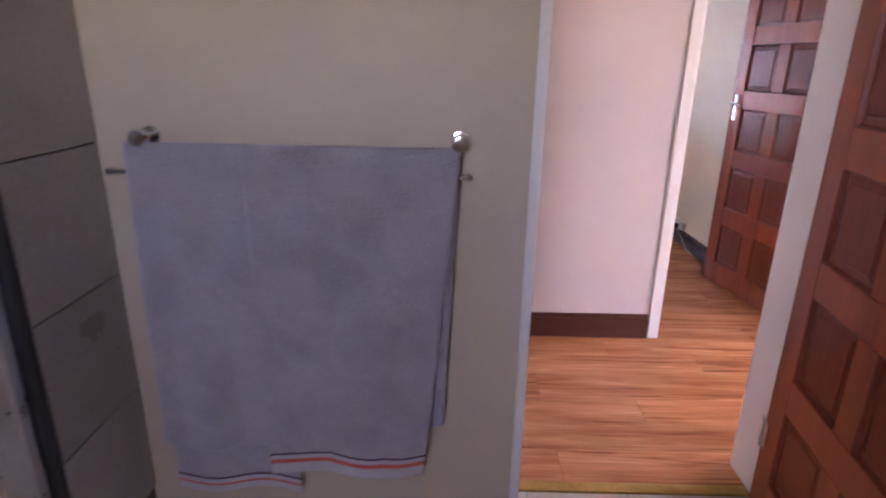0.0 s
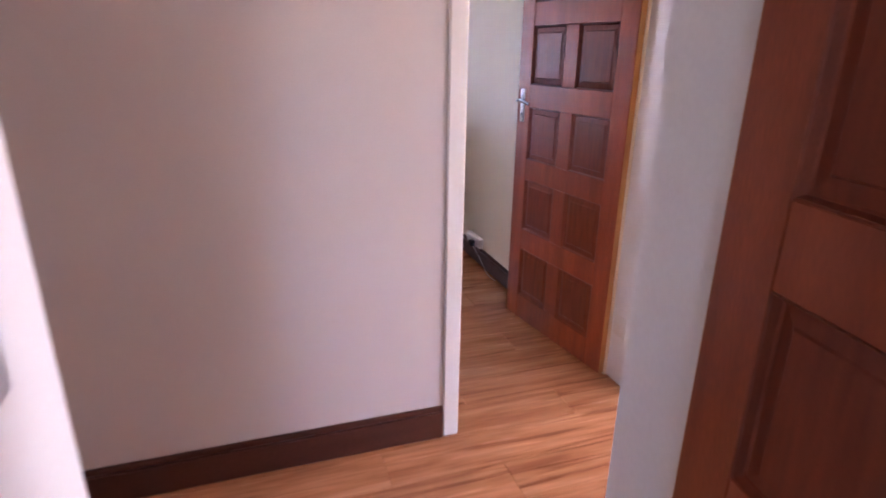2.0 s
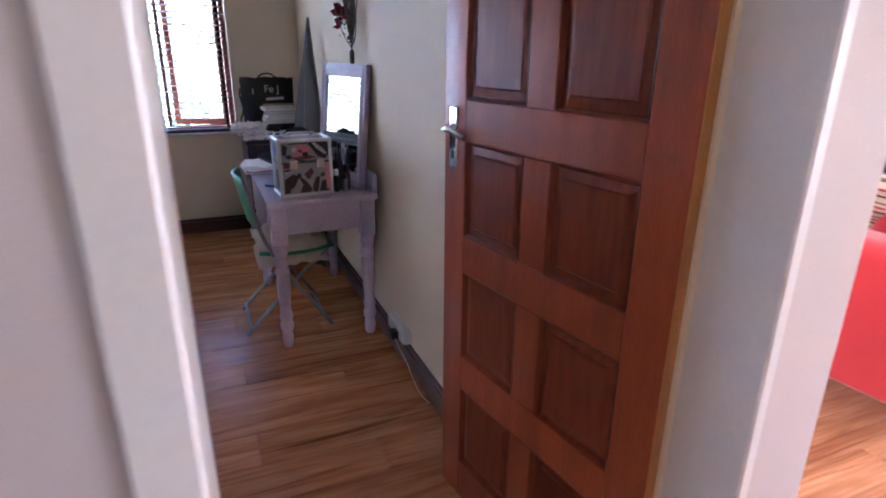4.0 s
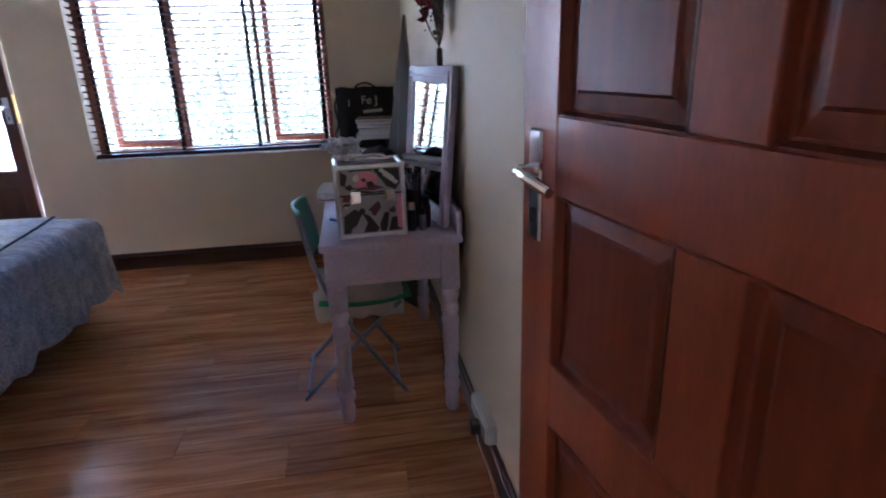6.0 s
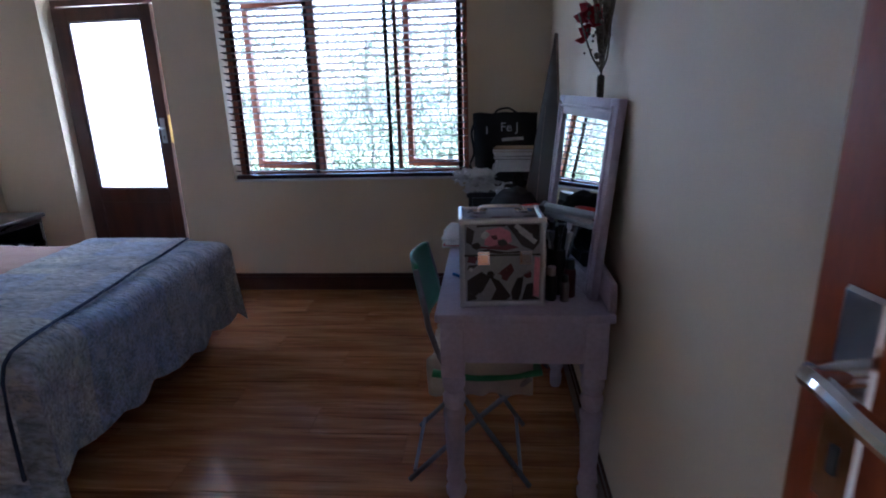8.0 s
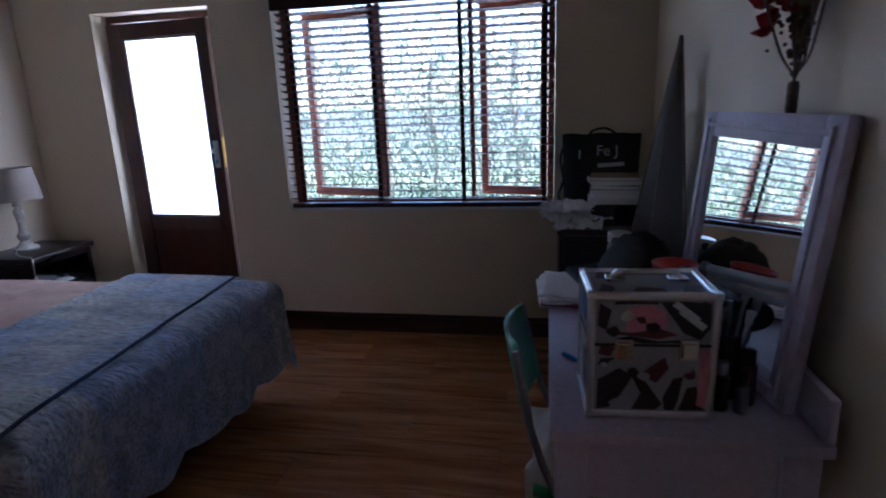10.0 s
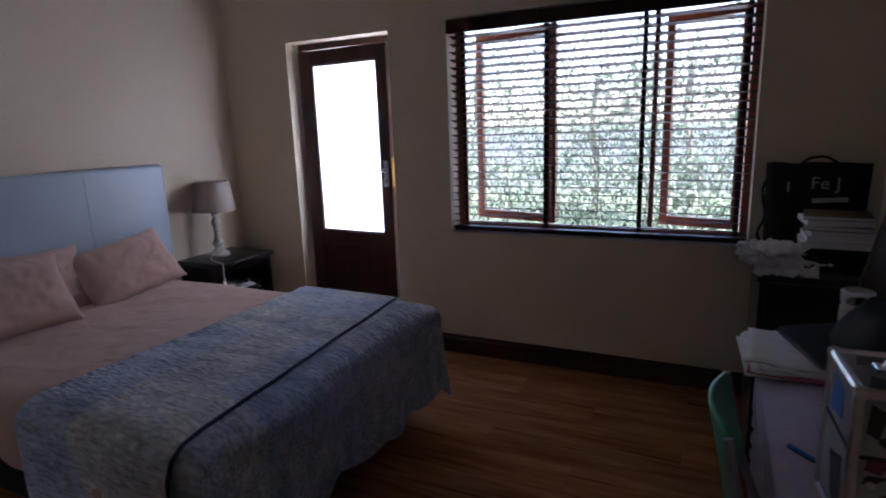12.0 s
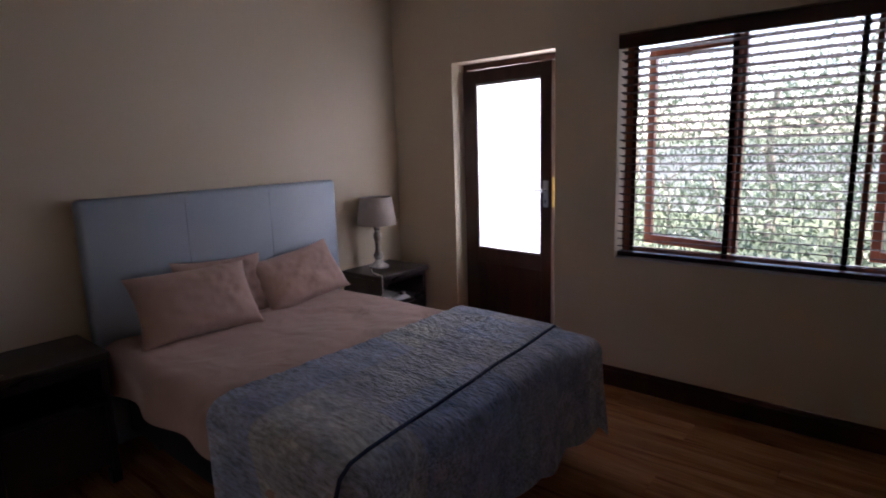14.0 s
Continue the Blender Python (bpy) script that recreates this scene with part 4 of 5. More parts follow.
part("folded_layer", drape(bmesh.new(), -0.565, 0.035, BY0 - 0.024, BY1 + 0.020, 0, 0, 0.40, 0.0, BZ + 0.046, 60, 220, 0.009, 2.3, 0.0045, 0.04, 0.50, 0.115), QUILT_PALE, throw, "paler folded-back band of the quilt", 80)
edge_pts = [(0.040 + 0.115 * (1 - v) + 0.006 * wave(v * 6, 1.0, 2.0), BY0 + 0.05 + v * (BY1 - BY0 - 0.09), BZ + 0.052 + 0.004 * wave(v * 5, 3.0, 1.0)) for v in [i / 40 for i in range(41)]]
edge_pts = [(0.150, BY0 - 0.096, 0.16), (0.154, BY0 - 0.094, 0.40), (0.155, BY0 - 0.082, 0.53), (0.155, BY0 - 0.062, 0.582), (0.155, BY0 - 0.022, 0.612)] + edge_pts
PIPING = surface("dark_blue_piping", (0.025, 0.045, 0.11), (0.045, 0.07, 0.15), 20, 0.9, fine=300, grain=0.2)
part("piping", tube(bmesh.new(), edge_pts, 0.0065, 8), PIPING, throw, "dark blue bound edge", 80)

solid("pillow", cushion_bm(0.62, 0.38, 0.22, 0.16, 36, 1.0, 0.011), LINEN_PEACH, "creased peach pillow propped on the bed", "pillow", pose(-1.475, 5.27, 0.738, 56, 0, 84), "bed pillows", 80)
solid("pillow", cushion_bm(0.60, 0.36, 0.16, 0.16, 36, 6.0, 0.011), LINEN_PEACH, "peach pillow leaning upright against the headboard", "pillow", pose(-1.572, 5.98, 0.725, 56, -7, 90), "bed pillows", 80)
solid("pillow", cushion_bm(0.54, 0.36, 0.12, 0.16, 36, 9.0, 0.012), LINEN_PEACH, "peach pillow behind the front pillow against the headboard", "pillow", pose(-1.625, 5.50, 0.738, 72, 3, 91), "bed pillows", 80)


def nightstand(name, label, y0, y1, group, knob=True):
    t = thing(name, label, "nightstand", pose(0, y0, 0), group)
    w = y1 - y0
    part("top", box(-1.795, -1.385, -0.012, w + 0.012, 0.60, 0.632, bevel=0.006, seg=2), NIGHT, t)
    for a, b in ((0.0, 0.03), (w - 0.03, w)):
        part("side", box(-1.78, -1.41, a, b, 0.06, 0.5995, bevel=0.002), NIGHT, t)
    part("back", box(-1.79, -1.781, 0.0, w, 0.06, 0.5995), NIGHT, t)
    part("shelf", box(-1.78, -1.415, 0.031, w - 0.031, 0.40, 0.42), NIGHT, t)
    part("apron", box(-1.418, -1.405, 0.031, w - 0.031, 0.565, 0.5995), NIGHT, t)
    dr = part("drawer_front", box(-1.42, -1.402, 0.033, w - 0.033, 0.10, 0.395, bevel=0.003), NIGHT, t)
    if knob:
        part("knob", moved(lathe(bmesh.new(), [(0.005, 0), (0.006, 0.012), (0.013, 0.018), (0.011, 0.026), (0.003, 0.028)], 12), pose(-1.402, w / 2, 0.26, 0, 90, 0)), STEEL, dr)
    for x in (-1.775, -1.455):
        for y in (0.0, w - 0.045):
            part("leg", box(x, x + 0.045, y, y + 0.045, 0, 0.06), NIGHT, t)
    return t


nightstand("nightstand", "black-brown lacquered nightstand with open shelf beside the garden door", 6.50, 6.955, "nightstands")
nightstand("nightstand", "black-brown lacquered nightstand in the dark corner by the bed", 4.34, 4.80, "nightstands", False)
solid("magazine", boxes((-1.70, -1.425, 6.60, 6.80, 0.421, 0.432), (-1.69, -1.44, 6.62, 6.79, 0.4325, 0.442), bevel=0.001), PAPER, "pale magazines lying on the nightstand shelf", "magazine")
solid("remote_control", moved(box(-0.02, 0.02, -0.08, 0.08, 0, 0.016, bevel=0.005), pose(-1.46, 6.72, 0.443, 0, 0, 20)), STEEL, "silver remote control on the nightstand shelf", "remote control")

lamp = thing("table_lamp", "limed turned wood table lamp with taupe shade", "table lamp", pose(-1.645, 6.715, 0.633))
part("base", lathe(bmesh.new(), [(0.070, 0.0), (0.072, 0.012), (0.060, 0.022), (0.045, 0.030), (0.030, 0.045), (0.024, 0.060), (0.034, 0.075), (0.036, 0.095), (0.022, 0.115), (0.018, 0.16), (0.024, 0.20), (0.031, 0.235),
                                 (0.024, 0.255), (0.017, 0.27), (0.029, 0.285), (0.017, 0.30), (0.014, 0.335)], 24), LIMED, lamp, "distressed white turned stem")
sh = bmesh.new()
for r0, r1, z0, z1 in ((0.142, 0.112, 0.315, 0.51), (0.139, 0.109, 0.316, 0.509)):
    grid(sh, lambda u, v: ((r0 + (r1 - r0) * v) * math.cos(2 * math.pi * u), (r0 + (r1 - r0) * v) * math.sin(2 * math.pi * u), z0 + (z1 - z0) * v), 40, 4)
bmesh.ops.remove_doubles(sh, verts=sh.verts[:], dist=0.0004)
part("shade", sh, SHADE, lamp, "taupe linen drum shade", 60)
part("shade_ring", tube(bmesh.new(), [(0.110 * math.cos(a * math.pi / 12), 0.110 * math.sin(a * math.pi / 12), 0.505) for a in range(25)], 0.003, 6), STEEL, lamp)
part("shade_spider", rod(rod(bmesh.new(), (-0.109, 0, 0.495), (0.109, 0, 0.495), 0.002, n=6), (0, 0, 0.33), (0, 0, 0.50), 0.006, n=8), STEEL, lamp)
cord = part("cord", tube(bmesh.new(), arc([(0.0, -0.07, 0.008), (0.05, -0.12, 0.005), (0.12, -0.17, 0.006), (0.20, -0.20, 0.006), (0.252, -0.214, 0.006), (0.264, -0.222, -0.02), (0.266, -0.226, -0.11)], 6), 0.003, 6), WHITE_PL, lamp, "white lamp cord hanging over the edge")
part("switch", box(0.258, 0.275, -0.236, -0.216, -0.18, -0.11, bevel=0.004), WHITE_PL, cord, "white inline switch")


# ---- dressing table and what stands on it ----
table = thing("dressing_table", "worn lilac painted dressing table with turned legs", "dressing table", pose(0, 0, 0))
TX0, TX1, TY0, TY1, TZ = 1.580, 2.112, 4.832, 5.825, 0.770
part("top", box(TX0, TX1, TY0, TY1, TZ - 0.028, TZ, bevel=0.006, seg=2), LILAC, table)
part("upstand", box(TX1 - 0.022, TX1, TY0 + 0.004, TY1 - 0.004, TZ + 0.0005, TZ + 0.095, bevel=0.008, seg=2), LILAC, table, "low rounded back board")
for y0 in (TY0 + 0.025, TY1 - 0.043):
    part("apron", box(TX0 + 0.085, TX1 - 0.085, y0, y0 + 0.018, TZ - 0.17, TZ - 0.0285), LILAC, table)
for x0 in (TX0 + 0.025, TX1 - 0.043):
    part("apron", box(x0, x0 + 0.018, TY0 + 0.085, TY1 - 0.085, TZ - 0.17, TZ - 0.0285), LILAC, table)
dr = part("drawer_front", box(TX0 + 0.012, TX0 + 0.0245, TY0 + 0.14, TY1 - 0.14, TZ - 0.155, TZ - 0.045, bevel=0.002), LILAC, table)
LEG = [(0.020, 0.0), (0.026, 0.012), (0.029, 0.055), (0.024, 0.085), (0.033, 0.105), (0.035, 0.125), (0.026, 0.145), (0.033, 0.165), (0.030, 0.19), (0.026, 0.21), (0.030, 0.28), (0.033, 0.36), (0.030, 0.385), (0.036, 0.405), (0.036, 0.42),
       (0.028, 0.435), (0.036, 0.455), (0.036, 0.475), (0.028, 0.49), (0.036, 0.51), (0.037, 0.535), (0.030, 0.552)]
for x in (TX0 + 0.050, TX1 - 0.050):
    for y in (TY0 + 0.050, TY1 - 0.050):
        bm = lathe(bmesh.new(), LEG, 20, (x, y, 0))
        bx(bm, x - 0.036, x + 0.036, y - 0.036, y + 0.036, 0.5525, TZ - 0.0285, bevel=0.003)
        part("leg", bm, LILAC, table, "turned lilac leg")

mir = thing("mirror", "lilac framed mirror leaning on the wall above the dressing table", "mirror", pose(2.019, 5.240, TZ + 0.002, 0, 5.4, 8.6))
MW, MH, FW = 0.305, 0.604, 0.066
for r in ((-MW, -MW + FW, 0.0, MH), (MW - FW, MW, 0.0, MH)):
    part("frame_stile", box(-0.014, 0.014, r[0], r[1], r[2], r[3], bevel=0.005, seg=2), LILAC, mir)
for r in ((0.0, FW), (MH - FW, MH)):
    part("frame_rail", box(-0.0135, 0.0135, -MW + FW + 0.0005, MW - FW - 0.0005, r[0], r[1], bevel=0.004, seg=2), LILAC, mir)
for a, b, c, d in ((-MW + FW * 0.45, -MW + FW * 0.62, 0.02, MH - 0.02), (MW - FW * 0.62, MW - FW * 0.45, 0.02, MH - 0.02), (-MW + 0.04, MW - 0.04, MH - FW * 0.62, MH - FW * 0.45), (-MW + 0.04, MW - 0.04, FW * 0.45, FW * 0.62)):
    part("bead", box(-0.020, -0.0135, a, b, c, d, bevel=0.002), LILAC, mir, "raised bead moulding")
part("glass", box(-0.004, 0.004, -MW + FW + 0.001, MW - FW - 0.001, FW + 0.0005, MH - FW - 0.0005), MIRROR, mir, "silvered mirror glass", None)
part("backing", box(0.006, 0.012, -MW + FW, MW - FW, FW, MH - FW), BLACK, mir)

flowers = thing("dried_flowers", "tall dried bouquet with dark red petals behind the mirror", "dried flowers", pose(2.112, 5.19, TZ - 0.025))
bm = bmesh.new()
rnd = random.Random(5)
tips = []
for k in range(30):
    a, sp = rnd.uniform(0, 6.28), rnd.uniform(0.02, 0.13)
    h = rnd.uniform(0.86, 1.22)
    tip = (min(0.012, sp * math.cos(a) * 0.6 - 0.03), sp * math.sin(a), h)
    tube(bm, arc([(-0.012 + rnd.uniform(-0.006, 0.006), rnd.uniform(-0.012, 0.012), 0.626), (-0.012, 0.0, 0.70), (tip[0] * 0.5, tip[1] * 0.45, h * 0.86), tip], 4), 0.0030, 5)
    tips.append(tip)
part("stem_bundle", bm, TWIG, flowers, "thin brown dried stems")
bm = bmesh.new()
for k in range(110):
    t = rnd.choice(tips)
    f = rnd.uniform(0.3, 1.0)
    bmesh.ops.create_icosphere(bm, subdivisions=1, radius=rnd.uniform(0.004, 0.008), matrix=Matrix.Translation((t[0] * f + rnd.uniform(-0.03, 0.005), t[1] * f + rnd.uniform(-0.045, 0.045), 0.62 + (t[2] - 0.62) * f + rnd.uniform(-0.02, 0.03))))
tagged(part("berries", bm, TWIG, flowers, "small dried seed heads"), kind="stuff")
for k, (y, z) in enumerate(((0.05, 0.82), (0.075, 0.88), (0.02, 0.98), (-0.05, 1.05), (0.06, 1.06), (-0.02, 1.14), (-0.08, 0.95), (0.0, 0.86))):
    bm = bmesh.new()
    for j in range(5):
        ang = j * 72 + k * 23
        grid(bm, lambda u, v: ((0.010 * math.sin(u * 3) - 0.02 * u), (v - 0.5) * 0.05 * math.sin(math.pi * min(1, u * 0.9 + 0.1)), 0.048 * u), 5, 4)
        vs = bm.verts[-30:]
        bmesh.ops.transform(bm, verts=vs, matrix=pose(0, 0, 0, 0, -25, 0))
        bmesh.ops.transform(bm, verts=vs, matrix=pose(0, 0, 0, ang, 0, 0))
    ob = part("blossom", moved(bm, pose(-0.045, y, z, 10 * k, 20, 15 * k)), PETAL, flowers, "dark red dried petals", 80)
part("binding", lathe(bmesh.new(), [(0.010, 0.0), (0.012, 0.01), (0.012, 0.06), (0.010, 0.07)], 12, (-0.012, 0, 0.625)), TWIG, flowers, "brown twine binding round the stems", 60)

case = thing("makeup_case", "aluminium-edged vanity case covered in dark and pink stickers", "vanity case", pose(1.655, 4.886, TZ + 0.001, 0, 0, 3))
CW, CD, CH = 0.257, 0.182, 0.276
part("body", box(0.006, CW - 0.006, 0.006, CD - 0.006, 0.006, CH * 0.60), CASE_SKIN, case, "silver-grey panelled lower body")
lid = part("lid", box(0.006, CW - 0.006, 0.006, CD - 0.006, CH * 0.603, CH - 0.006), CASE_SKIN, case, "silver-grey panelled lid")
e = 0.009
for x in (e, CW - e):
    for y in (e, CD - e):
        part("corner_profile", rod(bmesh.new(), (x, y, 0), (x, y, CH), e, n=10), ALU, case, "rounded aluminium corner profile")
for z in (e, CH - e):
    for y in (e, CD - e):
        part("edge_profile", rod(bmesh.new(), (0, y, z), (CW, y, z), e, n=10), ALU, case, "rounded aluminium edge profile")
    for x in (e, CW - e):
        part("edge_profile", rod(bmesh.new(), (x, 0, z), (x, CD, z), e, n=10), ALU, case, "rounded aluminium edge profile")
part("seam", boxes((0.004, CW - 0.004, 0.003, CD - 0.003, CH * 0.585, CH * 0.605)), BLACK, case, "dark seam below the lid")
for x in (0.055, 0.180):
    la = part("latch", boxes((x, x + 0.036, -0.004, 0.006, 0.135, 0.178), (x + 0.004, x + 0.032, -0.009, -0.004, 0.141, 0.171), bevel=0.0015), CHROME, case, "chrome latch")
bm = tube(bmesh.new(), arc([(0.062, CD / 2, CH), (0.066, CD / 2, CH + 0.012), (0.085, CD / 2, CH + 0.016), (0.172, CD / 2, CH + 0.016), (0.191, CD / 2, CH + 0.012), (0.195, CD / 2, CH)], 5), 0.0075, 10)
bx(bm, 0.045, 0.085, CD / 2 - 0.014, CD / 2 + 0.014, CH - 0.002, CH + 0.006, bevel=0.001)
bx(bm, 0.172, 0.212, CD / 2 - 0.014, CD / 2 + 0.014, CH - 0.002, CH + 0.006, bevel=0.001)
part("handle", bm, CHROME, case, "folding chrome carrying handle")
FACE = Matrix(((1, 0, 0, 0), (0, 0, -1, 0.0055), (0, 1, 0, 0), (0, 0, 0, 1)))
for name_, mt, pts in (("sticker", PINK, [(0.08, 0.205), (0.085, 0.252), (0.13, 0.262), (0.162, 0.246), (0.168, 0.215), (0.12, 0.196)]),
                       ("sticker", STICK_BLACK, [(0.15, 0.268), (0.20, 0.27), (0.252, 0.266), (0.254, 0.21), (0.235, 0.185), (0.20, 0.20), (0.175, 0.235)]),
                       ("sticker", PINK, [(0.236, 0.035), (0.256, 0.03), (0.257, 0.16), (0.240, 0.165)]),
                       ("sticker", STICK_WINE, [(0.045, 0.205), (0.06, 0.196), (0.15, 0.186), (0.19, 0.196), (0.15, 0.21), (0.09, 0.199)]),
                       ("sticker", STICK_BLACK, [(0.024, 0.02), (0.025, 0.09), (0.07, 0.118), (0.10, 0.10), (0.075, 0.055), (0.05, 0.025)]),
                       ("sticker", STICK_BLACK, [(0.09, 0.115), (0.105, 0.12), (0.165, 0.035), (0.15, 0.022), (0.10, 0.022), (0.118, 0.06)]),
                       ("sticker", STICK_WINE, [(0.025, 0.15), (0.05, 0.145), (0.06, 0.165), (0.03, 0.175)]),
                       ("sticker", STICK_BLACK, [(0.20, 0.022), (0.215, 0.075), (0.235, 0.078), (0.245, 0.03), (0.26, 0.024)]),
                       ("sticker", STICK_BLACK, [(0.022, 0.215), (0.04, 0.205), (0.05, 0.25), (0.025, 0.265)]),
                       ("sticker", STICK_BLACK, [(0.055, 0.262), (0.06, 0.269), (0.15, 0.2695), (0.145, 0.263), (0.10, 0.264)]),
                       ("sticker", STICK_BLACK, [(0.06, 0.186), (0.09, 0.192), (0.15, 0.181), (0.22, 0.187), (0.215, 0.178), (0.12, 0.176)]),
                       ("sticker", STICK_WINE, [(0.115, 0.105), (0.165, 0.145), (0.175, 0.12), (0.15, 0.085)]),
                       ("sticker", STICK_BLACK, [(0.17, 0.022), (0.165, 0.05), (0.185, 0.095), (0.205, 0.10), (0.198, 0.045), (0.19, 0.022)]),
                       ("sticker", STICK_BLACK, [(0.024, 0.125), (0.045, 0.13), (0.062, 0.142), (0.03, 0.140)])):
    part(name_, prism(bmesh.new(), [(a * 0.935, b * 0.955) for a, b in pts], 0.0015, FACE), mt, case, "glossy printed sticker", None)
FACE_TOP = Matrix(((1, 0, 0, 0), (0, 0, -1, 0.0040), (0, 1, 0, 0), (0, 0, 0, 1)))
rnd = random.Random(31)
for k in range(16):
    x, z, r = rnd.uniform(0.03, CW - 0.03), rnd.choice((rnd.uniform(0.03, 0.125), rnd.uniform(0.185, 0.25))), rnd.uniform(0.007, 0.016)
    pts = [(x + r * rnd.uniform(0.5, 1.3) * math.cos(a), z + r * rnd.uniform(0.4, 1.0) * math.sin(a)) for a in (0.2, 1.3, 2.5, 3.6, 4.6, 5.6)]
    part("sticker", prism(bmesh.new(), pts, 0.0012, FACE_TOP), (STICK_BLACK, LABEL_GREY, STICK_WINE, STICK_BLACK, CASE_SKIN)[k % 5], case, "torn scrap of a printed sticker", None)
TOPF = Matrix(((1, 0, 0, 0), (0, 1, 0, 0), (0, 0, 1, CH - 0.0065), (0, 0, 0, 1)))
for mt, pts in ((STICK_BLACK, [(0.025, 0.03), (0.055, 0.025), (0.065, 0.06), (0.04, 0.085)]), (STICK_WINE, [(0.10, 0.03), (0.17, 0.028), (0.165, 0.055), (0.11, 0.06)]),
                (STICK_BLACK, [(0.03, 0.13), (0.09, 0.14), (0.10, 0.175), (0.04, 0.18)]), (BLUE_PL, [(0.20, 0.14), (0.245, 0.135), (0.24, 0.175), (0.21, 0.18)]),
                (STICK_BLACK, [(0.20, 0.03), (0.25, 0.035), (0.248, 0.075), (0.215, 0.07)])):
    part("sticker", prism(bmesh.new(), [(a * 0.935, b * 0.89) for a, b in pts], 0.0015, TOPF), mt, case, "glossy printed sticker", None)
SIDE = Matrix(((0, 0, 1, 0.0045), (1, 0, 0, 0), (0, 1, 0, 0), (0, 0, 0, 1)))
for mt, pts in ((STICK_BLACK, [(0.03, 0.03), (0.10, 0.05), (0.13, 0.12), (0.06, 0.14)]), (BLUE_PL, [(0.08, 0.20), (0.16, 0.19), (0.15, 0.26), (0.09, 0.25)])):
    part("sticker", prism(bmesh.new(), [(a * 0.89, b * 0.955) for a, b in pts], 0.0015, SIDE), mt, case, "glossy printed sticker", None)
for k in range(2):
    part("printed_mark", moved(box(-0.030, 0.030, 0, 0.0008, -0.007, 0.007), pose(0.190 + 0.013 * k, 0.0032, 0.236 - 0.016 * k, 0, 38, 0)), LABEL_GREY, case, "pale lettering bar on the dark sticker")

# things round the case and the mirror
rack = thing("brush_holder", "dark make-up cup packed with brushes and tubes", "make-up holder", pose(1.962, 5.025, TZ + 0.001))
part("cup", lathe(bmesh.new(), [(0.032, 0), (0.035, 0.008), (0.036, 0.150), (0.033, 0.150), (0.031, 0.02)], 18), BLACK, rack)
rnd = random.Random(8)
for k in range(9):
    a = k * 0.75
    x, y = 0.017 * math.cos(a), 0.017 * math.sin(a)
    hgt = rnd.uniform(0.17, 0.205)
    bm = rod(bmesh.new(), (x * 0.7, y * 0.7, 0.021), (x * 2.2 + 0.008, y * 2.2, hgt), 0.0042, n=8)
    rod(bm, (x * 2.2 + 0.008, y * 2.2, hgt), (x * 2.4 + 0.01, y * 2.4, hgt + 0.03), 0.007, 0.010, n=10)
    part("brush", bm, [BLACK, ALU, TUBE][k % 3], rack, "make-up brush")
tongs = thing("hair_tongs", "pale blue and silver hair tongs lying across the make-up", "hair tongs", pose(1.985, 5.06, TZ + 0.232, 14, 12, -28))
for dz, ang in ((0.0, 0), (0.026, 7)):
    arm = part("arm", moved(box(-0.085, 0.095, -0.015, 0.015, 0.0, 0.017, bevel=0.006, seg=2), pose(0, 0, dz, 0, -ang, 0)), PALE_BLUE, tongs, "pale blue plastic arm")
    part("plate", moved(box(0.0, 0.088, -0.011, 0.011, 0.0172 if dz == 0 else -0.004, 0.0205 if dz == 0 else -0.0005, bevel=0.001), pose(0, 0, dz, 0, -ang, 0)), STEEL, arm, "steel heating plate")
part("hinge", rod(bmesh.new(), (-0.078, -0.019, 0.022), (-0.078, 0.019, 0.022), 0.013, n=14), TUBE, tongs, "grey hinge")
part("cord", tube(bmesh.new(), arc([(-0.085, 0, 0.018), (-0.12, 0.015, 0.005), (-0.135, 0.05, -0.03), (-0.10, 0.085, -0.07), (-0.05, 0.08, -0.11)], 6), 0.0032, 6), BLACK, tongs, "black power cord")
tube_row = ((1.935, 4.955, 0.017, 0.11, 0), (1.975, 4.945, 0.014, 0.085, 1), (1.995, 4.985, 0.019, 0.125, 2))
for x, y, r, h, k in tube_row:
    c = thing("cosmetic_tube", ("slim black cosmetic tube standing by the case", "small silver capped cosmetic tube", "tall dark cosmetic bottle near the mirror")[k], "cosmetics", pose(x, y, TZ + 0.001), "cosmetics by the case")
    part("body", lathe(bmesh.new(), [(r * 0.9, 0), (r, 0.004), (r, h * 0.7), (r * 0.8, h * 0.74)], 16), (BLACK, TUBE, STICK_WINE)[k], c)
    part("cap", lathe(bmesh.new(), [(r * 0.78, h * 0.742), (r * 0.8, h * 0.75), (r * 0.78, h - 0.002), (r * 0.6, h)], 16), (ALU, BLACK, BLACK)[k], c, "cylindrical cap")
pouch = solid("hair_dryer", rod(rod(rod(bmesh.new(), (1.985, 5.20, 0.90), (1.99, 5.36, 0.885), 0.045, 0.034, 18), (1.985, 5.195, 0.90), (1.984, 5.17, 0.902), 0.045, 0.03, 18), (1.985, 5.24, 0.88), (1.975, 5.26, 0.772), 0.018, 0.016, 12), BLACK, "black hair dryer standing among the make-up", "hair dryer")
solid("toiletry_bag", moved(cushion_bm(0.19, 0.20, 0.25, 0.1, 18, 3.0, 0.012), pose(1.848, 5.50, TZ + 0.128, 4, 0, 20)), BAG, "soft black toiletry bag on the dressing table", "toiletry bag", smooth=80)
solid("pot", lathe(bmesh.new(), [(0.036, 0), (0.040, 0.006), (0.040, 0.170), (0.036, 0.178), (0.030, 0.182)], 20, (1.912, 5.34, TZ + 0.001)), BLACK, "black cosmetics pot on the dressing table", "cosmetics pot")
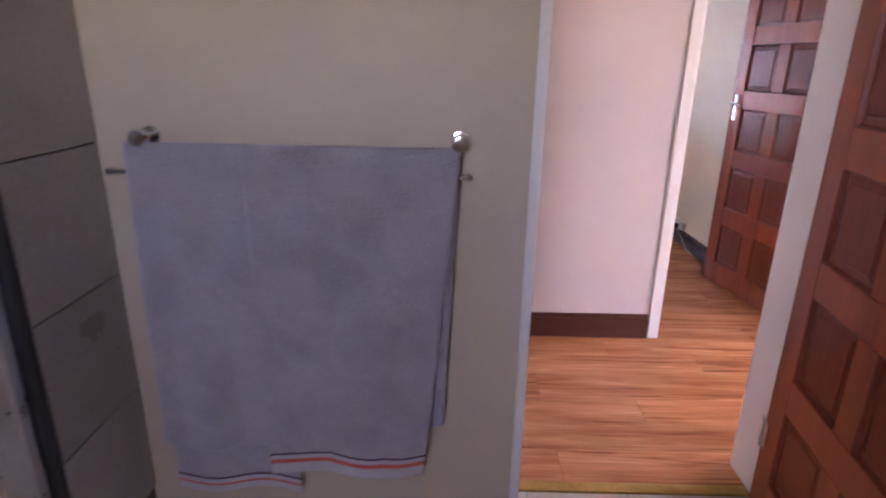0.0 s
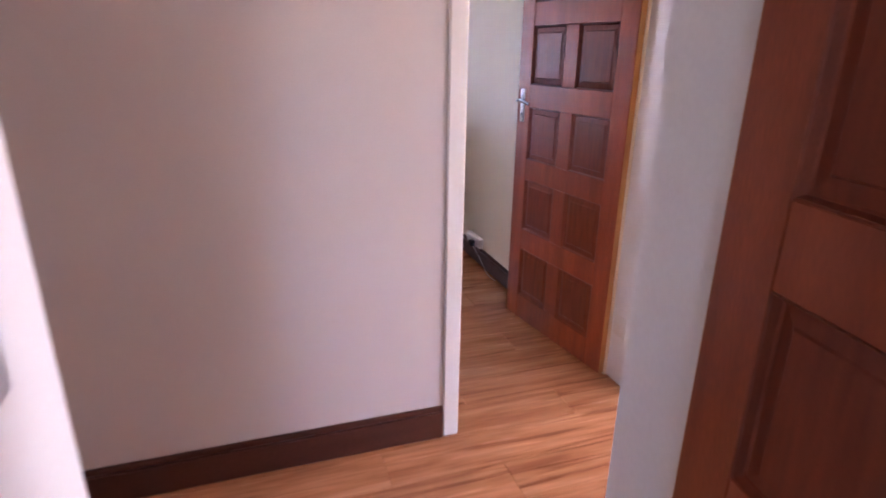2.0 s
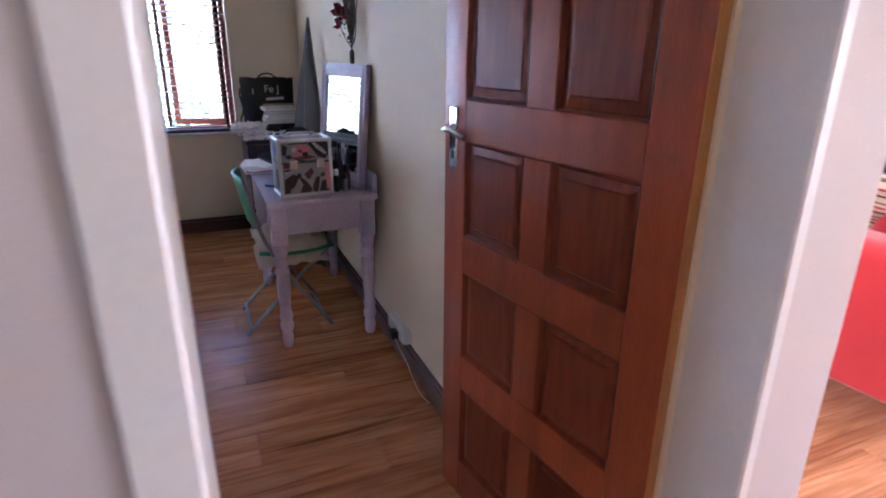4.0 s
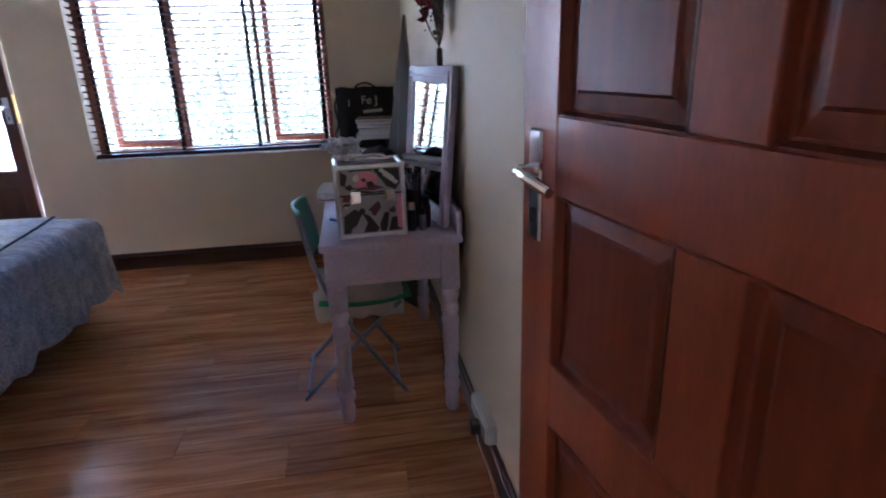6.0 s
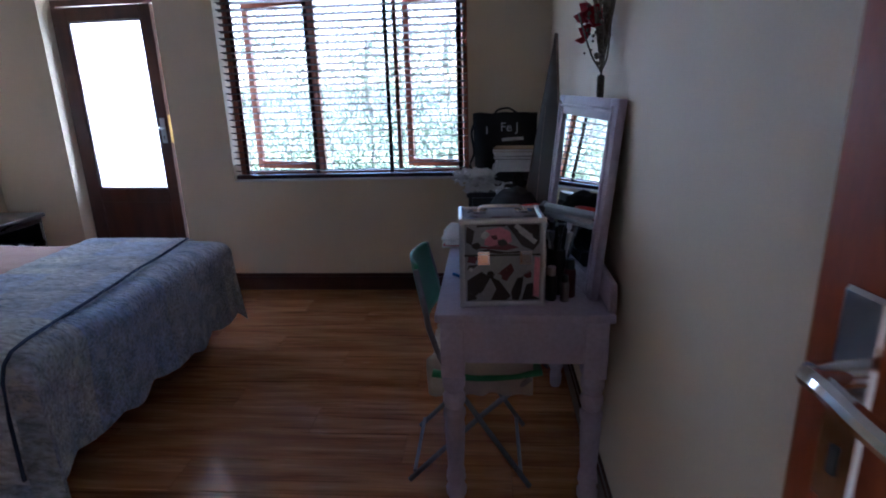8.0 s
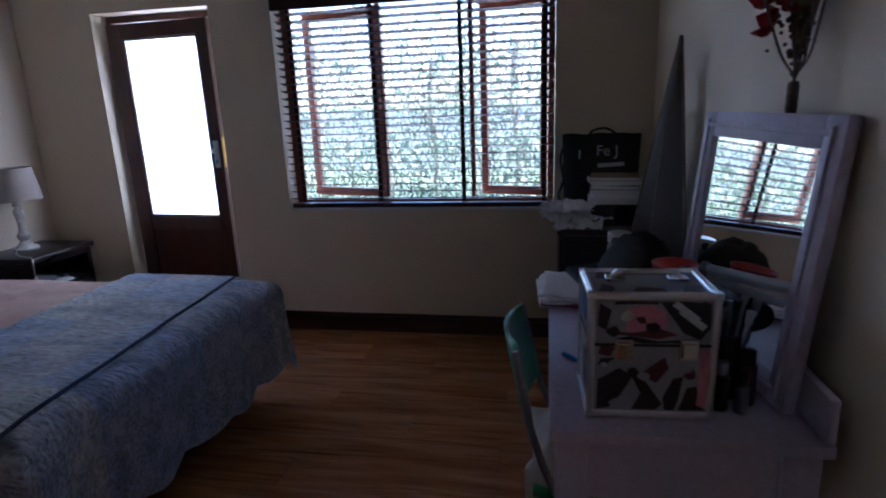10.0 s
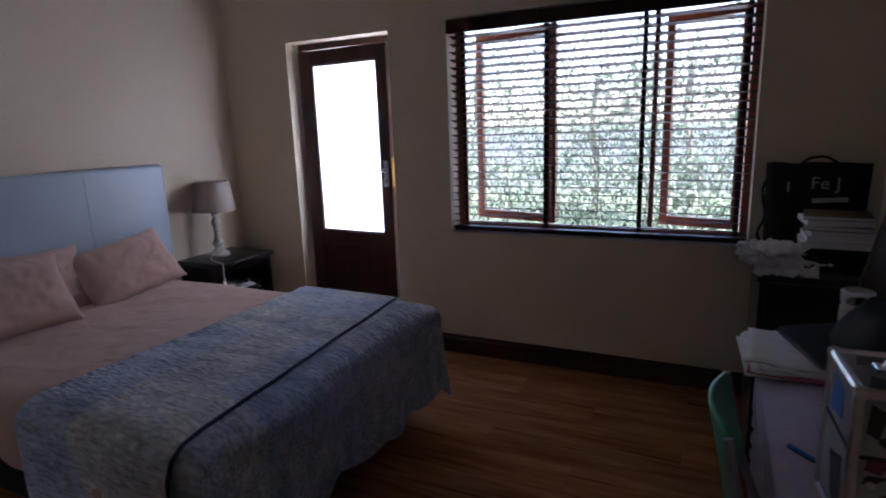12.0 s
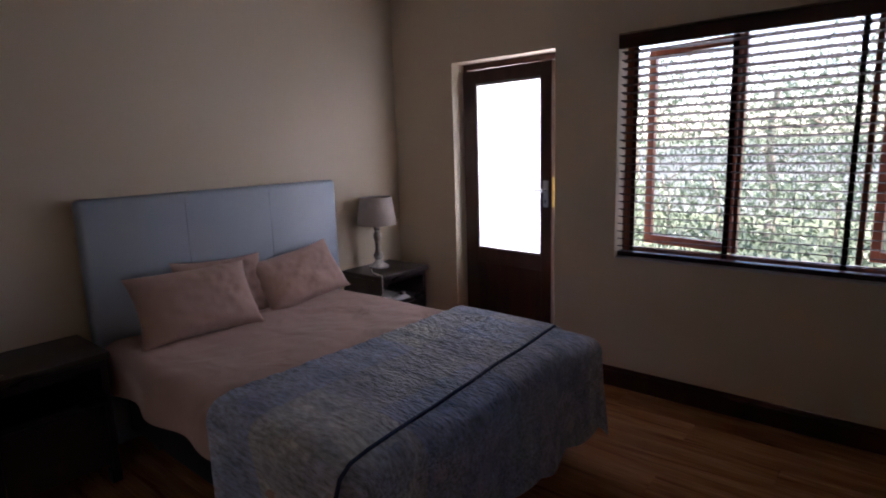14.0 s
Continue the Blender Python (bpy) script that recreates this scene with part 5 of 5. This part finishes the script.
lidd = solid("dish", lathe(bmesh.new(), [(0.034, 0), (0.054, 0.012), (0.060, 0.030), (0.057, 0.030), (0.034, 0.006)], 22, (1.912, 5.34, TZ + 0.1835)), RED_PL, "small bright red plastic dish", "dish")
jar = thing("jar", "tall glass jar with metal lid on the dressing table", "jar", pose(1.815, 5.735, TZ + 0.001))
part("body", lathe(bmesh.new(), [(0.036, 0), (0.040, 0.006), (0.040, 0.160), (0.034, 0.172)], 22), JAR, jar)
part("lid", lathe(bmesh.new(), [(0.037, 0.173), (0.039, 0.175), (0.039, 0.205), (0.036, 0.208)], 22), STEEL, jar, "brushed metal lid")
solid("perfume_bottle", boxes((2.01, 2.055, 5.68, 5.74, TZ + 0.001, TZ + 0.09), (2.022, 2.043, 5.697, 5.722, TZ + 0.0905, TZ + 0.125), bevel=0.003), BLACK, "tall dark perfume bottle near the wall", "bottle")
solid("spray_can", lathe(bmesh.new(), [(0.026, 0), (0.027, 0.004), (0.027, 0.17), (0.018, 0.185), (0.018, 0.21), (0.012, 0.213)], 18, (2.03, 5.60, TZ + 0.001)), BLACK, "slim black spray can beside the mirror", "spray can")
rnd = random.Random(3)
for k in range(5):
    w, d = rnd.uniform(0.20, 0.23), rnd.uniform(0.28, 0.31)
    mt = PAPER_PINK if k == 1 else PAPER
    sheet = grid(bmesh.new(), lambda u, v: ((u - 0.5) * w, (v - 0.5) * d, 0.004 * wave(u * 3 + k, v * 3, k) * (k + 1) * 0.5), 8, 8)
    o = solid("paper_sheet", moved(sheet, pose(1.652 + rnd.uniform(-0.025, 0.025), 5.685 + rnd.uniform(-0.03, 0.03), TZ + 0.006 + 0.0075 * k, 0, 0, rnd.uniform(-12, 12))), mt,
              "pink card folder in the stack of papers" if k == 1 else "loose white paper in an untidy stack on the table", "papers", group="table papers", smooth=80)
    mod = o.modifiers.new("thickness", "SOLIDIFY")
    mod.thickness = 0.006
lap = thing("laptop", "closed black laptop lying tilted on the papers", "laptop", pose(1.775, 5.70, TZ + 0.046, 3, -4, 18))
part("base", box(-0.10, 0.10, -0.13, 0.13, 0, 0.014, bevel=0.003), BLACK, lap)
part("lid", box(-0.10, 0.10, -0.13, 0.13, 0.0145, 0.022, bevel=0.003), BAG, lap, "dull black lid")
solid("pen", rod(rod(bmesh.new(), (1.618, 5.185, TZ + 0.007), (1.655, 5.145, TZ + 0.007), 0.006, n=10), (1.655, 5.145, TZ + 0.007), (1.664, 5.135, TZ + 0.006), 0.006, 0.002, 10), BLUE_PL, "bright blue pen lying on the dressing table", "pen")


# ---- green chair ----
chair = thing("chair", "green plastic folding chair with steel legs pushed under the table", "chair", pose(1.525, 5.225, 0))


def back_fn(u, v):
    a, b = 2 * u - 1, v
    return (-0.015 - 0.05 * b + 0.035 * a * a, a * (0.195 - 0.05 * b ** 5), 0.60 + 0.245 * b)


b = part("backrest", grid(bmesh.new(), back_fn, 20, 14), GREEN_PL, chair, "curved green plastic back", 80)
mod = b.modifiers.new("thickness", "SOLIDIFY")
mod.thickness = 0.012
b = part("seat", grid(bmesh.new(), lambda u, v: (0.02 + 0.38 * u, (2 * v - 1) * (0.19 - 0.02 * u), 0.455 + 0.012 * (2 * v - 1) ** 2 - 0.02 * math.sin(math.pi * u)), 14, 14), GREEN_PL, chair, "green plastic seat", 80)
mod = b.modifiers.new("thickness", "SOLIDIFY")
mod.thickness = 0.016
for y in (-0.192, 0.192):
    part("back_leg", tube(bmesh.new(), arc([(-0.026, y * 0.86, 0.835), (0.004, y, 0.70), (0.022, y, 0.61), (0.10, y, 0.42), (0.36, y, 0.012)], 5), 0.010, 8), TUBE, chair, "bent grey steel tube")
    part("front_leg", tube(bmesh.new(), arc([(0.36, y * 0.9, 0.44), (0.20, y * 0.9, 0.30), (-0.08, y * 0.9, 0.012)], 5), 0.010, 8), TUBE, chair, "grey steel tube")
for x, k in ((0.33, 1.0), (-0.06, 0.9)):
    part("stretcher", rod(bmesh.new(), (x, -0.19 * k, 0.05), (x, 0.19 * k, 0.05), 0.007, n=8), TUBE, chair)
garment = solid("garment", grid(bmesh.new(), lambda u, v: (1.53 + 0.36 * u + 0.02 * wave(u * 4, v * 4, 2), 5.035 + 0.38 * v + 0.02 * wave(u * 4, v * 4, 7), 0.485 + 0.10 * math.sin(math.pi * u) * math.sin(math.pi * v) + 0.03 * wave(u * 5, v * 5, 1) - 0.10 * max(0.0, 0.14 - v) / 0.14), 28, 28), BEIGE_CLOTH,
                "crumpled beige garment lying on the green chair", "garment", smooth=80)
mod = garment.modifiers.new("thickness", "SOLIDIFY")
mod.thickness = 0.012

# ---- shelf unit in the corner ----
shelf = thing("shelf_unit", "dark low shelf unit heaped with papers in the corner", "shelf unit", pose(0, 0, 0))
part("top", box(1.62, 2.12, 6.42, 6.98, 0.805, 0.832, bevel=0.003), NIGHT, shelf)
for x in (1.63, 2.09):
    part("side", box(x, x + 0.022, 6.43, 6.97, 0, 0.8045), NIGHT, shelf)
part("back", box(1.653, 2.089, 6.955, 6.97, 0.0, 0.8045), NIGHT, shelf)
for z in (0.06, 0.43):
    part("shelf", box(1.653, 2.089, 6.44, 6.954, z, z + 0.02), NIGHT, shelf)
part("front_panel", box(1.653, 2.089, 6.432, 6.444, 0.081, 0.80), NIGHT, shelf)
solid("storage_box", box(1.775, 2.03, 6.50, 6.71, 0.833, 0.935, bevel=0.004), NIGHT, "low black storage box under the books", "storage box")
rnd = random.Random(12)
z = 0.937
for k in range(6):
    w, d, h = rnd.uniform(0.22, 0.26), rnd.uniform(0.17, 0.20), rnd.uniform(0.016, 0.026)
    bk = thing("book", "tan covered book on the heap" if k == 5 else "thick white paper book in a stack", "book", pose(1.895 + rnd.uniform(-0.012, 0.012), 6.60 + rnd.uniform(-0.01, 0.01), z, 0, 0, rnd.uniform(-8, 4)), "stacked books")
    part("page_block", box(-w / 2 + 0.003, w / 2 - 0.003, -d / 2 + 0.003, d / 2 - 0.003, 0.0022, h - 0.0022), PAPER, bk)
    cov = boxes((-w / 2, w / 2, -d / 2, d / 2, 0, 0.002), (-w / 2, w / 2, -d / 2, d / 2, h - 0.002, h), (-w / 2, w / 2, d / 2 - 0.002, d / 2, 0.002, h - 0.002))
    part("cover", cov, BOOK_TAN if k == 5 else NIGHT if k == 3 else PAPER, bk)
    z += h + 0.0008
for k in range(8):
    cx, cy = 1.70 + 0.05 * rnd.uniform(-1, 1), 6.52 + 0.06 * rnd.uniform(-1, 1)
    sd = rnd.uniform(0, 50)
    sheet = grid(bmesh.new(), lambda u, v: ((u - 0.5) * 0.22, (v - 0.5) * 0.17, 0.045 * abs(wave(u * 4 + sd, v * 4, k)) + 0.018 * wave(u * 9 + sd, v * 9, 2)), 16, 14)
    o = solid("crumpled_paper", moved(sheet, pose(cx, cy, 0.846 + 0.012 * k, rnd.uniform(-5, 5), rnd.uniform(-6, 6), rnd.uniform(-50, 50))), PAPER, "crumpled white paper heaped on the dark shelf", "papers", group="heaped papers", smooth=25)
    mod = o.modifiers.new("thickness", "SOLIDIFY")
    mod.thickness = 0.0015

bagt = thing("shoulder_bag", "black canvas bag with pale lettering on the shelf", "bag", pose(1.845, 6.86, 0.833))


def bag_fn(s):
    return lambda u, v: ((2 * u - 1) * (0.185 + 0.012 * v), s * (0.075 * (1 - abs(2 * u - 1) ** 4) * (1 - 0.35 * v) + 0.006 * wave(u * 4, v * 4, s)), 0.01 + 0.40 * v + 0.012 * wave(u * 5, 2.0, 3.0) * v)


bm = grid(bmesh.new(), bag_fn(-1), 24, 20)
grid(bm, bag_fn(1), 24, 20)
part("body", bm, BAG, bagt, smooth=80)
part("handle", tube(bmesh.new(), arc([(-0.07, -0.02, 0.40), (-0.04, -0.025, 0.43), (0.02, -0.025, 0.438), (0.07, -0.02, 0.41)], 5), 0.006, 8), BAG, bagt, "black webbing handle")
part("strap", tube(bmesh.new(), arc([(-0.17, -0.02, 0.38), (-0.205, -0.03, 0.30), (-0.19, -0.05, 0.18), (-0.215, -0.06, 0.10), (-0.18, -0.06, 0.03)], 5), 0.007, 8), BAG, bagt, "loose black strap")


def lettering(text, size, m, parent):
    cu = bpy.data.curves.new("lettering", "FONT")
    cu.body, cu.size, cu.extrude = text, size, 0.0008
    tmp = bpy.data.objects.new("lettering", cu)
    scene.collection.objects.link(tmp)
    me = bpy.data.meshes.new_from_object(tmp.evaluated_get(bpy.context.evaluated_depsgraph_get()))
    bpy.data.objects.remove(tmp)
    me.materials.clear()
    me.materials.append(LABEL_GREY)
    ob = new("lettering", me)
    ob.parent, ob.matrix_basis = parent, m
    return tagged(ob, label="pale hand-painted letters")


lettering("Fe J", 0.075, pose(-0.03, -0.070, 0.305, 82, 0, 0), bagt)
part("lettering_bar", moved(box(0, 0.13, 0, 0.001, 0, 0.02), pose(-0.02, -0.0745, 0.245, 0, -3, 0)), LABEL_GREY, bagt, "pale illegible lettering")
part("lettering_bar", moved(box(0, 0.008, 0, 0.001, 0, 0.045), pose(-0.115, -0.066, 0.29, 0, 0, 0)), LABEL_GREY, bagt, "pale stroke of a letter")

# ---- pointed board in the corner ----
bm = bmesh.new()


def board_fn(s):
    def fn(u, v):
        h = 1.645 * v
        half = 0.245 if v < 0.42 else 0.245 * max(0.0, 1 - ((v - 0.42) / 0.58)) ** 0.93
        a = 2 * u - 1
        return (s * 0.030 * (1 - a * a) * (1 - 0.7 * v ** 6), a * half, h)
    return fn


for s in (1, -1):
    grid(bm, board_fn(s), 12, 36)
bmesh.ops.remove_doubles(bm, verts=bm.verts[:], dist=0.0005)
board = thing("surfboard", "taupe covered pointed surfboard leaning nose up against the wall", "surfboard", pose(1.962, 6.165, 0.001, 0, 4.0, 19))
part("board", bm, BOARD, board, smooth=50)


def rim(s):
    return [(0.0, s * (0.245 if v < 0.42 else 0.245 * max(0.0, 1 - ((v - 0.42) / 0.58)) ** 0.93), 0.012 + 1.63 * v) for v in [i / 30 for i in range(31)]]


for s in (1, -1):
    part("edge_piping", tube(bmesh.new(), rim(s), 0.006, 6), TWIG, board, "paler bound edge", 60)
part("deck_seam", tube(bmesh.new(), [(-0.030 + 0.02 * (i / 20) ** 6, 0.0, 0.02 + 1.5 * i / 20) for i in range(21)], 0.003, 6), TWIG, board, "stitched centre seam", 60)

# ---- sockets and cords ----
sock = thing("wall_socket", "cream double wall socket above the skirting with black plug", "wall socket", pose(2.14, 4.44, 0.128))
part("box", box(-0.036, -0.0005, 0, 0.235, 0, 0.072, bevel=0.005), SOCK, sock)
part("face_plate", box(-0.042, -0.0365, 0.006, 0.229, 0.006, 0.066, bevel=0.002), WHITE_PL, sock)
pl = part("plug", box(-0.078, -0.0425, 0.055, 0.105, 0.006, 0.050, bevel=0.006), BLACK, sock, "black three-pin plug")
part("cord", tube(bmesh.new(), arc([(-0.06, 0.055, 0.015), (-0.058, 0.01, -0.01), (-0.042, -0.05, -0.06), (-0.035, -0.13, -0.115), (-0.04, -0.22, -0.124), (-0.03, -0.30, -0.1245)], 6), 0.0018, 6), WHITE_PL, pl, "white cable running along the floor")


# ---- garden outside ----
def tree(x, y, h, r, seed, label, leaves=6500):
    rnd = random.Random(seed)
    t = thing("tree", label, "tree", pose(x, y, -0.3))
    bm = tube(bmesh.new(), arc([(0, 0, 0), (0.05, 0.03, h * 0.3), (-0.06, 0.08, h * 0.55), (0.03, 0.0, h * 0.8)], 4), 0.055, 8)
    limbs = []
    for k in range(9):
        a, z = k * 2.4, h * (0.22 + 0.06 * k)
        e = (r * 0.75 * math.cos(a), r * 0.75 * math.sin(a), z + h * 0.16)
        tube(bm, arc([(0, 0, z), (e[0] * 0.4, e[1] * 0.4, z + h * 0.05), e], 3), 0.016, 6)
        limbs.append(e)
    part("trunk", bm, BARK, t)
    vs, fs = [], []
    for k in range(leaves):
        e = rnd.choice(limbs)
        p = Vector((e[0] * 0.75, e[1] * 0.75, e[2])) + Vector((rnd.gauss(0, r * 0.34), rnd.gauss(0, r * 0.34), rnd.gauss(0, h * 0.13)))
        p.z = max(0.1, p.z)
        q = Euler((rnd.uniform(0, 6.3), rnd.uniform(0, 6.3), rnd.uniform(0, 6.3))).to_matrix()
        s = rnd.uniform(0.022, 0.055)
        b0 = len(vs)
        for c in ((-1, 0, 0), (0, -0.42, 0.12), (1, 0, 0), (0, 0.42, 0.12)):
            vs.append(tuple(p + q @ (Vector(c) * s)))
        fs.append((b0, b0 + 1, b0 + 2, b0 + 3))
    me = bpy.data.meshes.new("crown")
    me.from_pydata(vs, [], fs)
    me.materials.append(LEAF)
    c = new("crown", me)
    c.parent = t
    return t


for k, (x, y, h, r) in enumerate(((-2.8, 14.4, 3.6, 1.5), (-0.7, 15.2, 3.2, 1.5), (1.0, 14.2, 3.4, 1.6), (3.0, 14.8, 3.1, 1.5), (-5.2, 15.2, 3.8, 1.7), (-8.0, 16.2, 3.8, 1.8), (5.4, 15.4, 3.8, 1.7))):
    tree(x, y, h, r, 20 + k, "leafy garden tree in bright daylight beyond the terrace")
def hedge(x0, x1, y0, y1, top, leaves, seed):
    """A dense clipped hedge of small leaves with an uneven top."""
    rnd = random.Random(seed)
    t = thing("hedge", "dense leafy garden hedge beyond the paved terrace", "hedge", pose(0, 0, -0.3))
    bm = bmesh.new()
    x = x0 + 0.3
    while x < x1:
        tube(bm, arc([(x, (y0 + y1) / 2, 0), (x + 0.06, (y0 + y1) / 2 + 0.05, top * 0.5), (x - 0.05, (y0 + y1) / 2, top * 0.85)], 3), 0.022, 6)
        x += 0.7
    part("stem", bm, BARK, t)
    vs, fs = [], []
    for k in range(leaves):
        x = rnd.uniform(x0, x1)
        h = top * (0.86 + 0.22 * wave(x * 0.9, 3.0, seed) + 0.10 * wave(x * 3.1, 1.0, seed))
        p = Vector((x, y0 + (y1 - y0) * rnd.random() ** 1.6 + 0.15 * wave(x * 1.7, k % 7, 2.0), h * rnd.random() ** 0.8))
        q = Euler((rnd.uniform(0, 6.3), rnd.uniform(0, 6.3), rnd.uniform(0, 6.3))).to_matrix()
        sz = rnd.uniform(0.03, 0.07)
        b0 = len(vs)
        for c in ((-1, 0, 0), (0, -0.42, 0.12), (1, 0, 0), (0, 0.42, 0.12)):
            vs.append(tuple(p + q @ (Vector(c) * sz)))
        fs.append((b0, b0 + 1, b0 + 2, b0 + 3))
    me = bpy.data.meshes.new("foliage")
    me.from_pydata(vs, [], fs)
    me.materials.append(LEAF)
    c = new("foliage", me)
    c.parent = t
    return t


hedge(-7.5, 5.5, 11.9, 13.2, 1.45, 13000, 61)
setting("garden_wall", boxes((-18, 14, 18.4, 18.6, -0.3, 1.3)), OUTWALL, "pale garden wall behind the trees")


# ---- floor pieces ----
def piece_mesh(name, lx, ly, h, bev, material):
    bm = bmesh.new()
    r = []
    for ix, z in ((0.0, -h), (0.0, -bev), (bev, 0.0)):
        r.append([bm.verts.new((sx * (lx / 2 - ix), sy * (ly / 2 - ix), z)) for sx, sy in ((-1, -1), (1, -1), (1, 1), (-1, 1))])
    for a, b in zip(r, r[1:]):
        for i in range(4):
            bm.faces.new((a[i], a[(i + 1) % 4], b[(i + 1) % 4], b[i]))
    bm.faces.new(r[-1])
    return mesh_of(name, bm, material)


PL, PW = 1.285, 0.192
plank_mesh = piece_mesh("plank", PL - 0.0008, PW - 0.0008, 0.0115, 0.0012, PLANK)
rnd = random.Random(2)


def plank_row(x, y, first, last):
    """One row of boards from x on, cut off at first and last."""
    while x < last - 0.02:
        a, b = max(x, first), min(x + PL, last)
        if b - a > 0.02:
            o = new("plank", plank_mesh)
            o.parent = floor_slab
            o.location = ((a + b) / 2, y, rnd.uniform(-0.0003, 0.0))
            o.scale.x = (b - a) / PL
        x += PL


row = 0
y = 1.513 + PW / 2
while y < 7.22:
    plank_row(-2.0 - (row * 0.43) % PL, y, -1.95, 8.05)
    y += PW
    row += 1
y = 1.513 - PW / 2
while y > -0.9:
    plank_row(2.24, y, 2.24, 8.05)
    y -= PW
TF = 0.36
tile_mesh = piece_mesh("floor_tile", TF - 0.004, TF - 0.004, 0.0115, 0.002, TILE_FLOOR)
for i in range(10):
    for j in range(10):
        x, y = 1.50 - TF / 2 - i * TF, 1.462 - TF / 2 - j * TF
        if x > -1.95 and y > -1.9:
            o = new("floor_tile", tile_mesh)
            o.parent = floor_slab
            o.location = (x, y, 0)
wt = bx(bmesh.new(), -0.832, -0.822, -0.18, 0.18, 0.002, 0.3705, bevel=0.0015)
wall_tile_mesh = mesh_of("wall_tile", wt, TILE_GREY)
for k in range(7):
    o = new("wall_tile", wall_tile_mesh)
    o.parent = tile_wall
    o.location = (0, 1.14, 0.492 + 0.3735 * (k - 1) - 0.001)
st = bx(bmesh.new(), -0.097, 0.097, 1.468, 1.478, -0.097, 0.097, bevel=0.002)
shower_tile_mesh = mesh_of("shower_tile", st, TILE_CREAM)
for i in range(5):
    for k in range(9):
        o = new("shower_tile", shower_tile_mesh)
        o.parent = shower_wall
        o.location = (-1.85 + 0.2 * i, 0, 0.10 + 0.2 * k)
